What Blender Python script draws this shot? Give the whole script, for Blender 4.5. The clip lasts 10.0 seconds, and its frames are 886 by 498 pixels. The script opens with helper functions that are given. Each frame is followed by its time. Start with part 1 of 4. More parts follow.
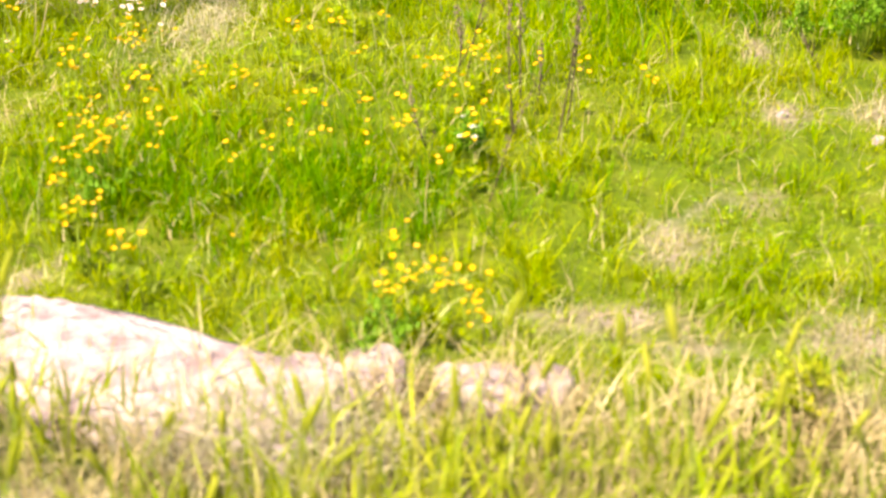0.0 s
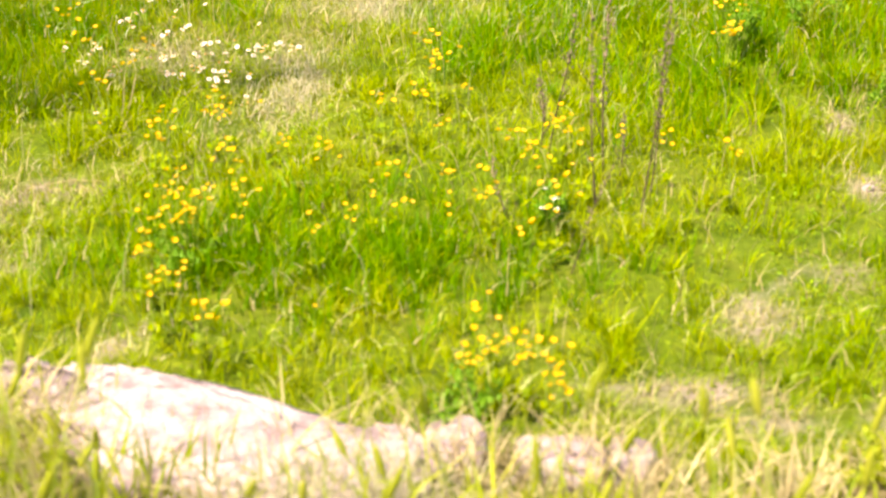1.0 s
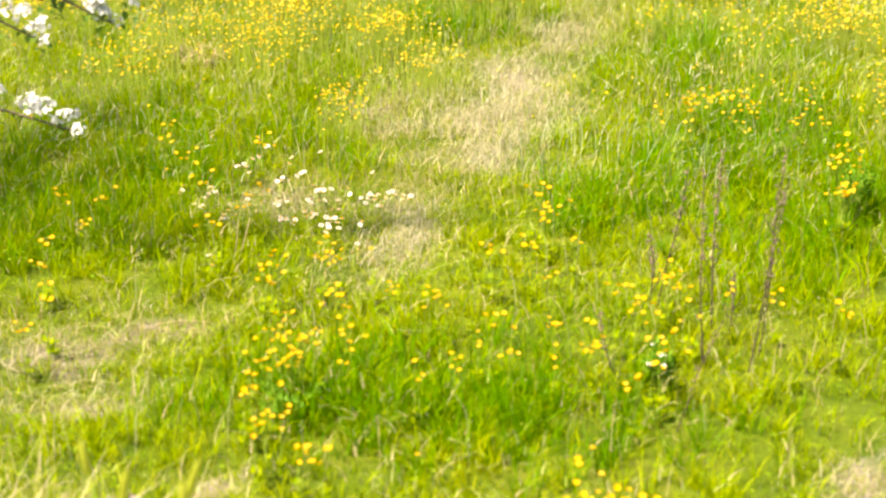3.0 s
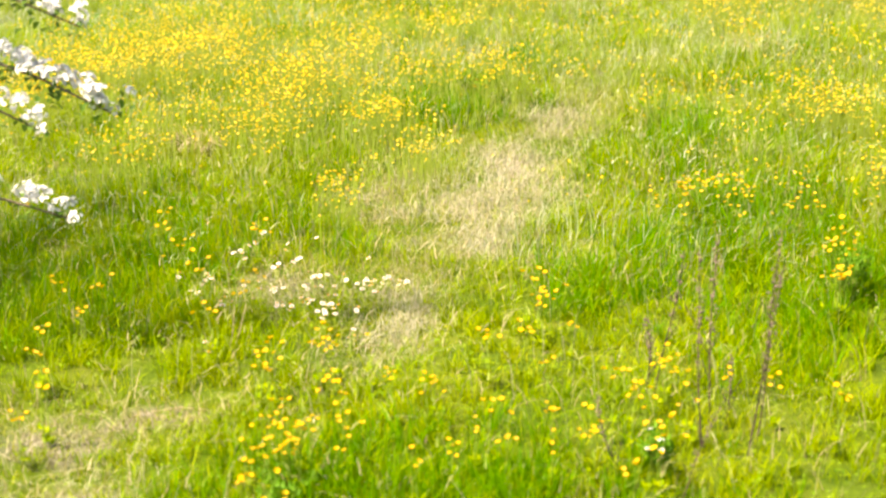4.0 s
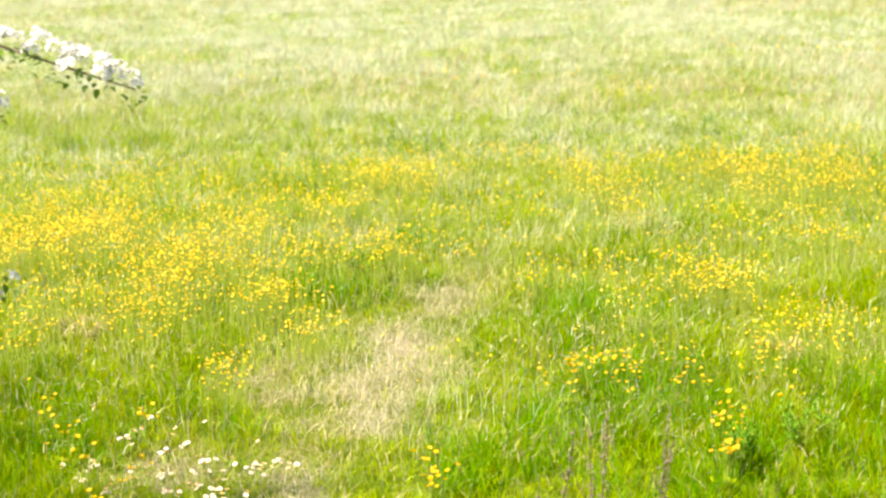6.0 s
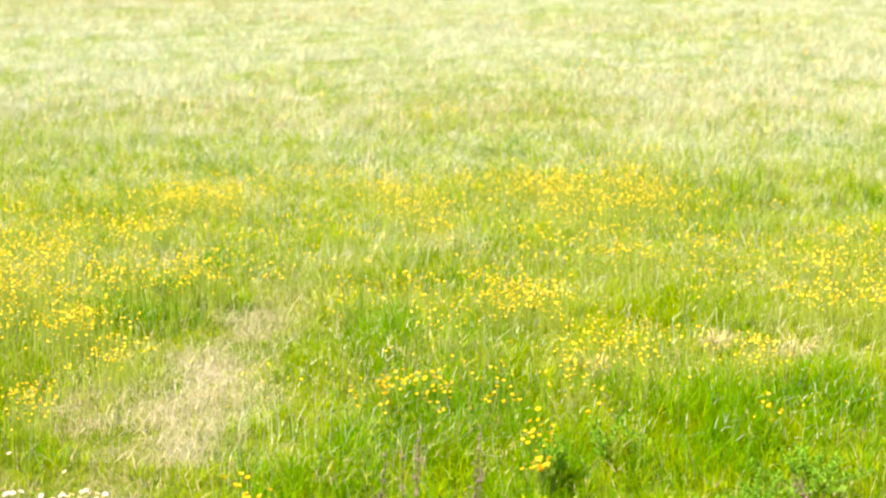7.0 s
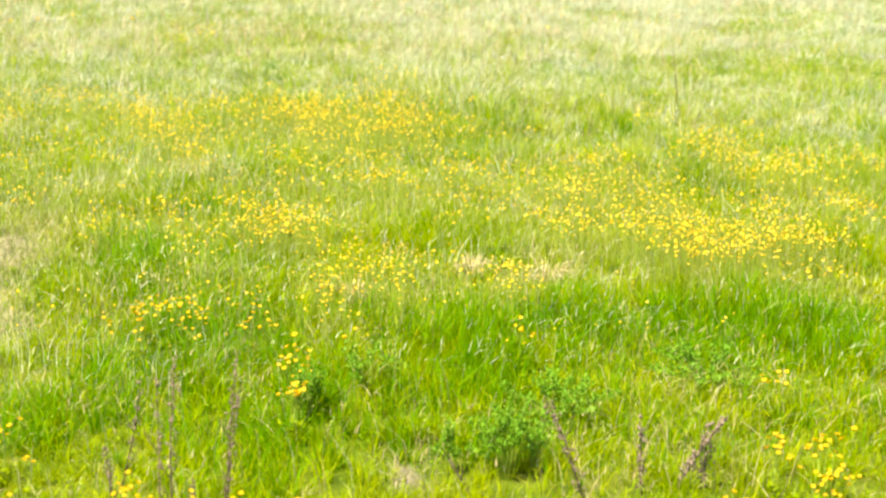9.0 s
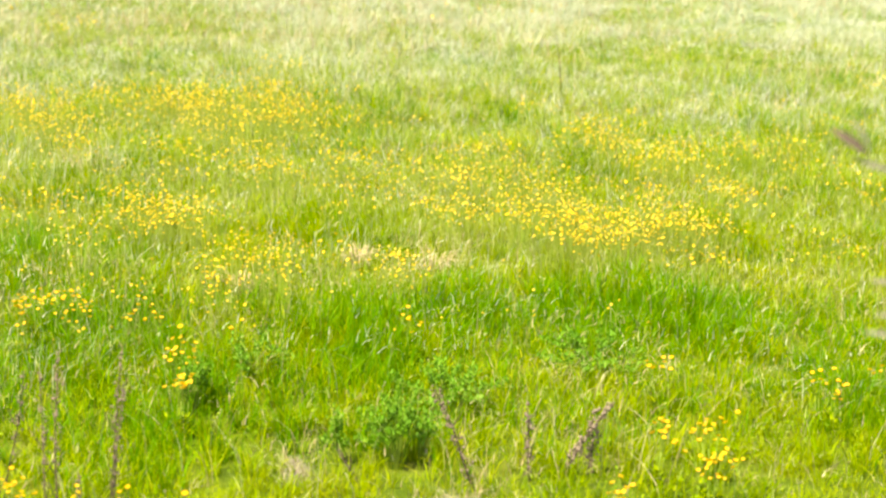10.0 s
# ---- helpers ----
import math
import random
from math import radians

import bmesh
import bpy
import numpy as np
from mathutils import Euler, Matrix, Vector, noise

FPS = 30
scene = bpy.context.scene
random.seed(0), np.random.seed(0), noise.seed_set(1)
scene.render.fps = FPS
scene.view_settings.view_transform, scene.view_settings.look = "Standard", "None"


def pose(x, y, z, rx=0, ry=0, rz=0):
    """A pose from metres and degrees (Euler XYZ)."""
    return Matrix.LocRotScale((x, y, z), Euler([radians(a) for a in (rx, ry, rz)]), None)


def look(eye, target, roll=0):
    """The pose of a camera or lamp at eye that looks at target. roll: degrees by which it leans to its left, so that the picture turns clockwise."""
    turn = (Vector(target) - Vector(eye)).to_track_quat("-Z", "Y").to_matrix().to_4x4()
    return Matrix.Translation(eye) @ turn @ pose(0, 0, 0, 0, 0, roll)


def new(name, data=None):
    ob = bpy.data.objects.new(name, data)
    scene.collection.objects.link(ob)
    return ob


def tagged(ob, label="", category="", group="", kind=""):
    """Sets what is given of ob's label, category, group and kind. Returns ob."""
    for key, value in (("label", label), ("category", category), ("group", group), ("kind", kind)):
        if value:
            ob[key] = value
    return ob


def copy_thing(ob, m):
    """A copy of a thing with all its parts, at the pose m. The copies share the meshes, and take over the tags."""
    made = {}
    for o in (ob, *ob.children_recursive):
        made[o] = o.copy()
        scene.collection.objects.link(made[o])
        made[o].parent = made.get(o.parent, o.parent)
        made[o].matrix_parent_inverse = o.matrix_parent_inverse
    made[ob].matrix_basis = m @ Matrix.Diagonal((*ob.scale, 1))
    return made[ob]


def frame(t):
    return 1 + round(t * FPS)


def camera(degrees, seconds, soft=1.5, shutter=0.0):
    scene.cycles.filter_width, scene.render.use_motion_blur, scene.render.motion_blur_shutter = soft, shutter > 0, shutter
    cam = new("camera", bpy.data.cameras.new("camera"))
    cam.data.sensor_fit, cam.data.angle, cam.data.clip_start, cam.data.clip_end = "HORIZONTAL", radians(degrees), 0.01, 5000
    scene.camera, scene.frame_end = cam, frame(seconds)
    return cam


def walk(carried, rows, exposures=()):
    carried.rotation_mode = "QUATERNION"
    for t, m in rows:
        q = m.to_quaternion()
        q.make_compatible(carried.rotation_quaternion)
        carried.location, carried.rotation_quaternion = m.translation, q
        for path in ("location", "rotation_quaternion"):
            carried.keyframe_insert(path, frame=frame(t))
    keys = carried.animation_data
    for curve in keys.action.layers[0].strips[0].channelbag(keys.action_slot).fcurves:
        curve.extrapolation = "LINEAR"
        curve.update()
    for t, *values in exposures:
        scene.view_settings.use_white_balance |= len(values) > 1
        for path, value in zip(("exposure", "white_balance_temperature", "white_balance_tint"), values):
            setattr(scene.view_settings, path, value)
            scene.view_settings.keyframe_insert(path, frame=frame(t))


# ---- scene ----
# camera: stands on the spot, tilts up and turns to the right
cam = camera(29, 10.0, soft=2.4)
cam.data.dof.use_dof = True
cam.data.dof.focus_distance = 5.9
cam.data.dof.aperture_fstop = 4.0
EYE = (0.0, 0.0, 1.75)
PATH = [  # seconds, turn to the left, pitch, roll (degrees)
    (0.0, -0.02, -29.00, 0.09), (0.5, 0.91, -27.59, -0.65), (1.0, 3.05, -26.58, -1.01), (1.5, 4.24, -25.68, -1.10), (2.0, 5.27, -24.61, -1.23),
    (2.5, 6.46, -23.44, -0.94), (2.7, 6.98, -22.62, -0.70), (3.8, 6.46, -19.26, -0.74), (4.0, 6.70, -18.64, -0.98), (4.5, 6.17, -15.80, -1.30),
    (5.0, 5.07, -14.23, -0.83), (6.3, 1.39, -12.26, -0.47), (6.5, 0.12, -12.03, -0.08), (7.0, -3.78, -11.99, -0.24), (7.5, -6.13, -12.08, 0.32),
    (8.0, -8.06, -12.80, 0.18), (8.5, -9.96, -13.57, 0.94), (9.0, -12.16, -14.37, 1.78), (9.5, -14.34, -14.65, 2.04), (10.0, -16.08, -14.59, 2.24)]
walk(cam, [(t, pose(*EYE, 90 + p, 0, y) @ pose(0, 0, 0, 0, 0, r)) for t, y, p, r in PATH],
     exposures=[(0.0, 2.32, 9000, 17), (2.5, 2.28, 9000, 14), (5.0, 2.3, 8500, 12), (8.0, 2.29, 8200, 10), (10.0, 2.2, 8300, 9)])

# ---- light: high sun from the side, clear pale sky ----
TO_SUN = Vector((-0.83, -0.55, 0.0)).normalized()
SUN_UP = radians(61)
sun_way = Vector((TO_SUN.x * math.cos(SUN_UP), TO_SUN.y * math.cos(SUN_UP), math.sin(SUN_UP)))
world = bpy.data.worlds.new("sky")
scene.world = world
world.use_nodes = True
sky = world.node_tree.nodes.new("ShaderNodeTexSky")
sky.sky_type = "NISHITA"
sky.sun_disc = False
sky.sun_elevation = SUN_UP
sky.sun_rotation = math.atan2(TO_SUN.x, TO_SUN.y)
sky.dust_density = 2.0
back = world.node_tree.nodes["Background"]
back.inputs["Strength"].default_value = 0.1
world.node_tree.links.new(sky.outputs[0], back.inputs["Color"])
sun_data = bpy.data.lights.new("sun", "SUN")
sun_data.energy, sun_data.angle, sun_data.color = 3.7, radians(4.0), (1.0, 0.95, 0.86)
sun = new("sun", sun_data)
sun.matrix_world = look(tuple(sun_way * 40), (0, 0, 0))


# ---- materials ----
def nodes_of(name):
    m = bpy.data.materials.new(name)
    m.use_nodes = True
    m.node_tree.nodes.clear()
    return m, m.node_tree.nodes, m.node_tree.links


def ramp_of(nodes, stops):
    r = nodes.new("ShaderNodeValToRGB")
    while len(r.color_ramp.elements) < len(stops):
        r.color_ramp.elements.new(0.5)
    for e, (p, c) in zip(r.color_ramp.elements, stops):
        e.position, e.color = p, (*c, 1)
    return r


def leafy(name, stops, through_light=0.4, rough=0.55, spec=0.2, grain=60.0, by_object=False, patch=0.5):
    """Thin living or dry plant matter: varies from piece to piece, with a fine grain; light shines through."""
    m, nodes, links = nodes_of(name)
    if by_object:
        info = nodes.new("ShaderNodeObjectInfo").outputs["Random"]
    else:
        info = nodes.new("ShaderNodeNewGeometry").outputs["Random Per Island"]
    coord = nodes.new("ShaderNodeTexCoord").outputs["Object"]
    wide = nodes.new("ShaderNodeTexNoise")
    wide.inputs["Scale"].default_value = 2.2
    wide.inputs["Detail"].default_value = 5
    wide.inputs["Roughness"].default_value = 0.7
    links.new(coord, wide.inputs["Vector"])
    blend = nodes.new("ShaderNodeMix")
    blend.inputs["Factor"].default_value = patch
    links.new(info, blend.inputs[2])
    stretch = nodes.new("ShaderNodeMapRange")
    stretch.inputs[1].default_value, stretch.inputs[2].default_value = 0.3, 0.7
    links.new(wide.outputs["Fac"], stretch.inputs[0])
    links.new(stretch.outputs[0], blend.inputs[3])
    ramp = ramp_of(nodes, stops)
    links.new(blend.outputs[0], ramp.inputs[0])
    fine = nodes.new("ShaderNodeTexNoise")
    fine.inputs["Scale"].default_value = grain
    links.new(coord, fine.inputs["Vector"])
    vary = nodes.new("ShaderNodeMapRange")
    vary.inputs[3].default_value, vary.inputs[4].default_value = 0.72, 1.28
    links.new(fine.outputs["Fac"], vary.inputs[0])
    tint = nodes.new("ShaderNodeVectorMath")
    tint.operation = "SCALE"
    links.new(ramp.outputs[0], tint.inputs[0])
    links.new(vary.outputs[0], tint.inputs["Scale"])
    body = nodes.new("ShaderNodeBsdfPrincipled")
    body.inputs["Roughness"].default_value = rough
    body.inputs["Specular IOR Level"].default_value = spec
    links.new(tint.outputs[0], body.inputs["Base Color"])
    out = nodes.new("ShaderNodeOutputMaterial")
    glow = nodes.new("ShaderNodeBsdfTranslucent")
    links.new(tint.outputs[0], glow.inputs["Color"])
    mix = nodes.new("ShaderNodeMixShader")
    mix.inputs[0].default_value = through_light
    links.new(body.outputs[0], mix.inputs[1])
    links.new(glow.outputs[0], mix.inputs[2])
    links.new(mix.outputs[0], out.inputs["Surface"])
    return m


def rough_solid(name, stops, scale, rough=0.85, bump=0.4, bump_scale=40.0, detail=8.0):
    """Earth, bark or stone: two sizes of mottling and a bump."""
    m, nodes, links = nodes_of(name)
    coord = nodes.new("ShaderNodeTexCoord").outputs["Object"]
    a = nodes.new("ShaderNodeTexNoise")
    a.inputs["Scale"].default_value, a.inputs["Detail"].default_value = scale, detail
    a.inputs["Roughness"].default_value = 0.65
    links.new(coord, a.inputs["Vector"])
    ramp = ramp_of(nodes, stops)
    links.new(a.outputs["Fac"], ramp.inputs[0])
    b = nodes.new("ShaderNodeTexNoise")
    b.inputs["Scale"].default_value, b.inputs["Detail"].default_value = bump_scale, 6
    links.new(coord, b.inputs["Vector"])
    vary = nodes.new("ShaderNodeMapRange")
    vary.inputs[3].default_value, vary.inputs[4].default_value = 0.7, 1.3
    links.new(b.outputs["Fac"], vary.inputs[0])
    tint = nodes.new("ShaderNodeVectorMath")
    tint.operation = "SCALE"
    links.new(ramp.outputs[0], tint.inputs[0])
    links.new(vary.outputs[0], tint.inputs["Scale"])
    relief = nodes.new("ShaderNodeBump")
    relief.inputs["Strength"].default_value = bump
    relief.inputs["Distance"].default_value = 0.02
    links.new(b.outputs["Fac"], relief.inputs["Height"])
    body = nodes.new("ShaderNodeBsdfPrincipled")
    body.inputs["Roughness"].default_value = rough
    body.inputs["Specular IOR Level"].default_value = 0.2
    links.new(tint.outputs[0], body.inputs["Base Color"])
    links.new(relief.outputs[0], body.inputs["Normal"])
    out = nodes.new("ShaderNodeOutputMaterial")
    links.new(body.outputs[0], out.inputs["Surface"])
    return m


def ground_material():
    """Turf with moss and litter, worn through to pale earth where feet have trodden it (the wear is stored on the sheet)."""
    m, nodes, links = nodes_of("meadow ground")
    coord = nodes.new("ShaderNodeTexCoord").outputs["Object"]

    def speckle(scale, detail):
        n = nodes.new("ShaderNodeTexNoise")
        n.inputs["Scale"].default_value, n.inputs["Detail"].default_value, n.inputs["Roughness"].default_value = scale, detail, 0.7
        links.new(coord, n.inputs["Vector"])
        return n.outputs["Fac"]

    coarse, fine = speckle(3.0, 8), speckle(70.0, 6)
    turf = ramp_of(nodes, [(0.3, (0.035, 0.075, 0.004)), (0.5, (0.08, 0.125, 0.008)), (0.65, (0.125, 0.15, 0.018)), (0.8, (0.19, 0.175, 0.05))])
    earth = ramp_of(nodes, [(0.3, (0.1, 0.082, 0.055)), (0.5, (0.21, 0.178, 0.145)), (0.7, (0.32, 0.28, 0.25)), (0.85, (0.42, 0.38, 0.35))])
    links.new(coarse, turf.inputs[0])
    links.new(fine, earth.inputs[0])
    wear = nodes.new("ShaderNodeAttribute")
    wear.attribute_name = "wear"
    add = nodes.new("ShaderNodeMath")
    add.operation = "ADD"
    links.new(wear.outputs["Fac"], add.inputs[0])
    links.new(coarse, add.inputs[1])
    edge = nodes.new("ShaderNodeMapRange")
    edge.inputs[1].default_value, edge.inputs[2].default_value = 0.85, 1.2
    links.new(add.outputs[0], edge.inputs[0])
    mix = nodes.new("ShaderNodeMix")
    mix.data_type = "RGBA"
    links.new(edge.outputs[0], mix.inputs["Factor"])
    links.new(turf.outputs[0], mix.inputs[6])
    links.new(earth.outputs[0], mix.inputs[7])
    relief = nodes.new("ShaderNodeBump")
    relief.inputs["Strength"].default_value, relief.inputs["Distance"].default_value = 0.9, 0.02
    links.new(fine, relief.inputs["Height"])
    body = nodes.new("ShaderNodeBsdfPrincipled")
    body.inputs["Roughness"].default_value, body.inputs["Specular IOR Level"].default_value = 0.95, 0.1
    links.new(mix.outputs[2], body.inputs["Base Color"])
    links.new(relief.outputs[0], body.inputs["Normal"])
    out = nodes.new("ShaderNodeOutputMaterial")
    links.new(body.outputs[0], out.inputs["Surface"])
    return m


M_EARTH = ground_material()
M_STONE = rough_solid("pale limestone", [(0.3, (0.1, 0.07, 0.078)), (0.42, (0.18, 0.14, 0.155)), (0.54, (0.245, 0.207, 0.225)), (0.75, (0.3, 0.262, 0.28))], 12.0, 0.9, 0.8, 30.0)
M_DARK_STONE = rough_solid("weathered grey stone", [(0.4, (0.02, 0.014, 0.015)), (0.47, (0.12, 0.09, 0.1)), (0.58, (0.25, 0.21, 0.23))], 18.0, 0.9, 0.9, 60.0)
M_BARK = rough_solid("grey-brown bark", [(0.3, (0.06, 0.05, 0.035)), (0.7, (0.2, 0.16, 0.11))], 14.0, 0.9, 0.9, 60.0)
M_DEAD = rough_solid("dead brown stalk", [(0.3, (0.026, 0.02, 0.012)), (0.7, (0.085, 0.066, 0.038))], 60.0, 0.85, 0.4, 200.0)
M_SEED = rough_solid("grey-brown seed husk", [(0.3, (0.07, 0.055, 0.04)), (0.7, (0.24, 0.195, 0.145))], 70.0, 0.9, 0.4, 200.0)
M_GRASS = leafy("fresh meadow grass", [(0.0, (0.055, 0.15, 0.002)), (0.3, (0.135, 0.235, 0.003)), (0.6, (0.225, 0.3, 0.005)), (0.88, (0.31, 0.335, 0.012)), (1.0, (0.4, 0.39, 0.04))], 0.42, 0.65, 0.05)
M_LUSH = leafy("lush green grass", [(0.0, (0.03, 0.135, 0.002)), (0.5, (0.085, 0.225, 0.004)), (1.0, (0.2, 0.31, 0.008))], 0.42, 0.65, 0.05)
M_SHORT = leafy("short trodden turf", [(0.0, (0.09, 0.16, 0.006)), (0.5, (0.18, 0.22, 0.01)), (0.85, (0.24, 0.25, 0.02)), (1.0, (0.33, 0.28, 0.08))], 0.4, 0.65, 0.05)
M_TALL = leafy("tall pale meadow grass", [(0.0, (0.11, 0.22, 0.018)), (0.35, (0.24, 0.33, 0.06)), (0.7, (0.38, 0.42, 0.15)), (1.0, (0.52, 0.52, 0.3))], 0.42, 0.65, 0.05)
# distance haze is put into these pale, greyed greens
M_FAR_HAZE = leafy("far meadow grass with haze in its colour", [(0.0, (0.17, 0.235, 0.085)), (0.3, (0.285, 0.345, 0.21)), (0.6, (0.4, 0.435, 0.34)), (1.0, (0.54, 0.54, 0.49))], 0.45, 0.7, 0.1, patch=0.68)
M_SPIKE = leafy("pale spikelets", [(0.0, (0.2, 0.23, 0.08)), (1.0, (0.36, 0.34, 0.2))], 0.3)
M_STRAW = leafy("bleached dry grass", [(0.0, (0.19, 0.15, 0.06)), (0.5, (0.35, 0.295, 0.16)), (1.0, (0.5, 0.45, 0.3))], 0.35)
M_BLEACHED = leafy("pale matted grass", [(0.0, (0.24, 0.25, 0.1)), (0.5, (0.38, 0.36, 0.25)), (1.0, (0.5, 0.47, 0.38))], 0.35)
M_SILVER = leafy("silvery grass panicles", [(0.0, (0.26, 0.33, 0.18)), (1.0, (0.52, 0.52, 0.4))], 0.3)
M_FRINGE = leafy("bright fringe grass", [(0.0, (0.13, 0.23, 0.006)), (0.5, (0.26, 0.34, 0.012)), (1.0, (0.42, 0.42, 0.06))], 0.5, 0.65, 0.05)
M_EAR = leafy("green-yellow barley ears", [(0.0, (0.2, 0.26, 0.012)), (1.0, (0.34, 0.35, 0.045))], 0.5, by_object=True)
M_STEM = leafy("green flower stems", [(0.0, (0.1, 0.19, 0.015)), (1.0, (0.21, 0.28, 0.035))], 0.2)
M_FIELD_STEM = leafy("pale flower stems", [(0.0, (0.15, 0.25, 0.02)), (1.0, (0.33, 0.37, 0.07))], 0.3)
M_HERB = leafy("dark herb leaves", [(0.0, (0.045, 0.15, 0.004)), (0.6, (0.1, 0.24, 0.008)), (1.0, (0.22, 0.34, 0.05))], 0.35)
M_CLOVER = leafy("low herb leaves", [(0.0, (0.06, 0.17, 0.008)), (0.6, (0.16, 0.26, 0.012)), (1.0, (0.3, 0.35, 0.05))], 0.35, 0.6, 0.08)
M_SPURGE = leafy("yellow-green herb leaves", [(0.0, (0.12, 0.22, 0.01)), (1.0, (0.42, 0.4, 0.02))], 0.35)
M_YELLOW = leafy("glossy yellow petals", [(0.0, (0.58, 0.38, 0.006)), (1.0, (0.66, 0.45, 0.02))], 0.45, 0.5, 0.25)
M_FIELD_YELLOW = leafy("bright yellow petals", [(0.0, (0.57, 0.38, 0.012)), (0.6, (0.66, 0.47, 0.03)), (1.0, (0.72, 0.58, 0.14))], 0.5, 0.6, 0.2)
M_WHITE = leafy("white petals", [(0.0, (0.56, 0.555, 0.55)), (1.0, (0.72, 0.72, 0.72))], 0.35, 0.6, 0.2)
M_DAISY = leafy("white daisy rays", [(0.0, (0.42, 0.4, 0.43)), (1.0, (0.58, 0.56, 0.6))], 0.25, 0.6, 0.2, by_object=True)
M_DISC = leafy("yellow flower disc", [(0.0, (0.5, 0.22, 0.005)), (1.0, (0.65, 0.32, 0.01))], 0.0, 0.8, 0.1)
M_THORN_LEAF = leafy("hawthorn leaves", [(0.0, (0.03, 0.08, 0.01)), (0.5, (0.065, 0.14, 0.016)), (1.0, (0.13, 0.21, 0.028))], 0.35)
M_WITHERED = leafy("withered grey-brown leaf", [(0.0, (0.05, 0.036, 0.026)), (1.0, (0.13, 0.1, 0.075))], 0.1)
M_HUSK = leafy("pale grey withered leaf", [(0.0, (0.12, 0.12, 0.075)), (1.0, (0.22, 0.21, 0.17))], 0.3)


# ---- geometry helpers ----
RNG = np.random.default_rng(7)


def mesh_of(name, verts, tris, material, smooth=True):
    me = bpy.data.meshes.new(name)
    verts = np.asarray(verts, dtype=np.float32)
    tris = np.asarray(tris, dtype=np.int32)
    me.vertices.add(len(verts))
    me.vertices.foreach_set("co", verts.ravel())
    me.loops.add(tris.size)
    me.loops.foreach_set("vertex_index", tris.ravel())
    me.polygons.add(len(tris))
    me.polygons.foreach_set("loop_start", np.arange(0, tris.size, 3, dtype=np.int32))
    me.polygons.foreach_set("use_smooth", np.full(len(tris), smooth, dtype=bool))
    me.update(calc_edges=True)
    me.validate()
    me.materials.append(material)
    return me


def part(name, mesh, parent, m=None, label=""):
    ob = new(name, mesh)
    ob.parent = parent
    if m is not None:
        ob.matrix_basis = m
    return tagged(ob, label=label)


class Soup:
    """Collects vertices and triangles of one mesh."""

    def __init__(self):
        self.v, self.t, self.n = [], [], 0

    def add(self, verts, tris):
        verts, tris = np.asarray(verts, float).reshape(-1, 3), np.asarray(tris, int).reshape(-1, 3)
        self.v.append(verts)
        self.t.append(tris + self.n)
        self.n += len(verts)

    def mesh(self, name, material, smooth=True):
        return mesh_of(name, np.concatenate(self.v), np.concatenate(self.t), material, smooth)

    def tube(self, points, radii, sides=5):
        points = np.asarray(points, float)
        rings = []
        for i, p in enumerate(points):
            d = points[min(i + 1, len(points) - 1)] - points[max(i - 1, 0)]
            d = d / (np.linalg.norm(d) + 1e-9)
            a = np.cross(d, (0.31, 0.2, 0.93) if abs(d[2]) < 0.9 else (1.0, 0.1, 0.0))
            a /= np.linalg.norm(a)
            b = np.cross(d, a)
            k = np.arange(sides) * 2 * np.pi / sides
            rings.append(p + radii[i] * (np.cos(k)[:, None] * a + np.sin(k)[:, None] * b))
        tris = []
        for i in range(len(points) - 1):
            for j in range(sides):
                a, b = i * sides + j, i * sides + (j + 1) % sides
                tris += [(a, b, b + sides), (a, b + sides, a + sides)]
        last = (len(points) - 1) * sides
        tris += [(last, last + j, last + j + 1) for j in range(1, sides - 1)]
        self.add(np.concatenate(rings), tris)

    def leaf(self, base, way, side, length, width, fold=0.15, droop=0.2):
        """A pointed oval leaf, folded along its midrib."""
        base, way, side = (np.asarray(a, float) for a in (base, way, side))
        up = np.cross(side, way)
        rows = [(0.0, 0.06, 0.0), (0.3, 0.85, 0.03), (0.62, 0.9, -0.25 * droop), (1.0, 0.0, -droop)]
        v = []
        for s, w, d in rows:
            mid = base + way * length * s + up * length * d
            v += [mid - side * width * w / 2 + up * width * fold * w, mid, mid + side * width * w / 2 + up * width * fold * w]
        t = []
        for i in range(3):
            a = i * 3
            t += [(a, a + 1, a + 4), (a, a + 4, a + 3), (a + 1, a + 2, a + 5), (a + 1, a + 5, a + 4)]
        self.add(v, t)

    def blob(self, centre, r, stretch=(1, 1, 1), rough=0.25, rng=RNG):
        v = np.array([(1, 0, 0), (-1, 0, 0), (0, 1, 0), (0, -1, 0), (0, 0, 1), (0, 0, -1)], float)
        v *= (r * (1 + rough * (rng.random((6, 1)) - 0.5))) * np.asarray(stretch)
        t = [(0, 2, 4), (2, 1, 4), (1, 3, 4), (3, 0, 4), (2, 0, 5), (1, 2, 5), (3, 1, 5), (0, 3, 5)]
        self.add(v + np.asarray(centre), t)


def lattice(ix, iy, seed):
    h = (ix.astype(np.int64) * 374761393 + iy.astype(np.int64) * 668265263 + seed * 974634539) & 0x7FFFFFFF
    h = ((h ^ (h >> 13)) * 1274126177) & 0x7FFFFFFF
    return ((h ^ (h >> 16)) & 0xFFFF) / 65535.0


def wave(x, y, size, seed):
    """Smooth value noise, 0 to 1."""
    x, y = np.asarray(x, float) / size, np.asarray(y, float) / size
    ix, iy = np.floor(x), np.floor(y)
    fx, fy = x - ix, y - iy
    fx, fy = fx * fx * (3 - 2 * fx), fy * fy * (3 - 2 * fy)
    a = lattice(ix, iy, seed) * (1 - fx) + lattice(ix + 1, iy, seed) * fx
    b = lattice(ix, iy + 1, seed) * (1 - fx) + lattice(ix + 1, iy + 1, seed) * fx
    return a * (1 - fy) + b * fy


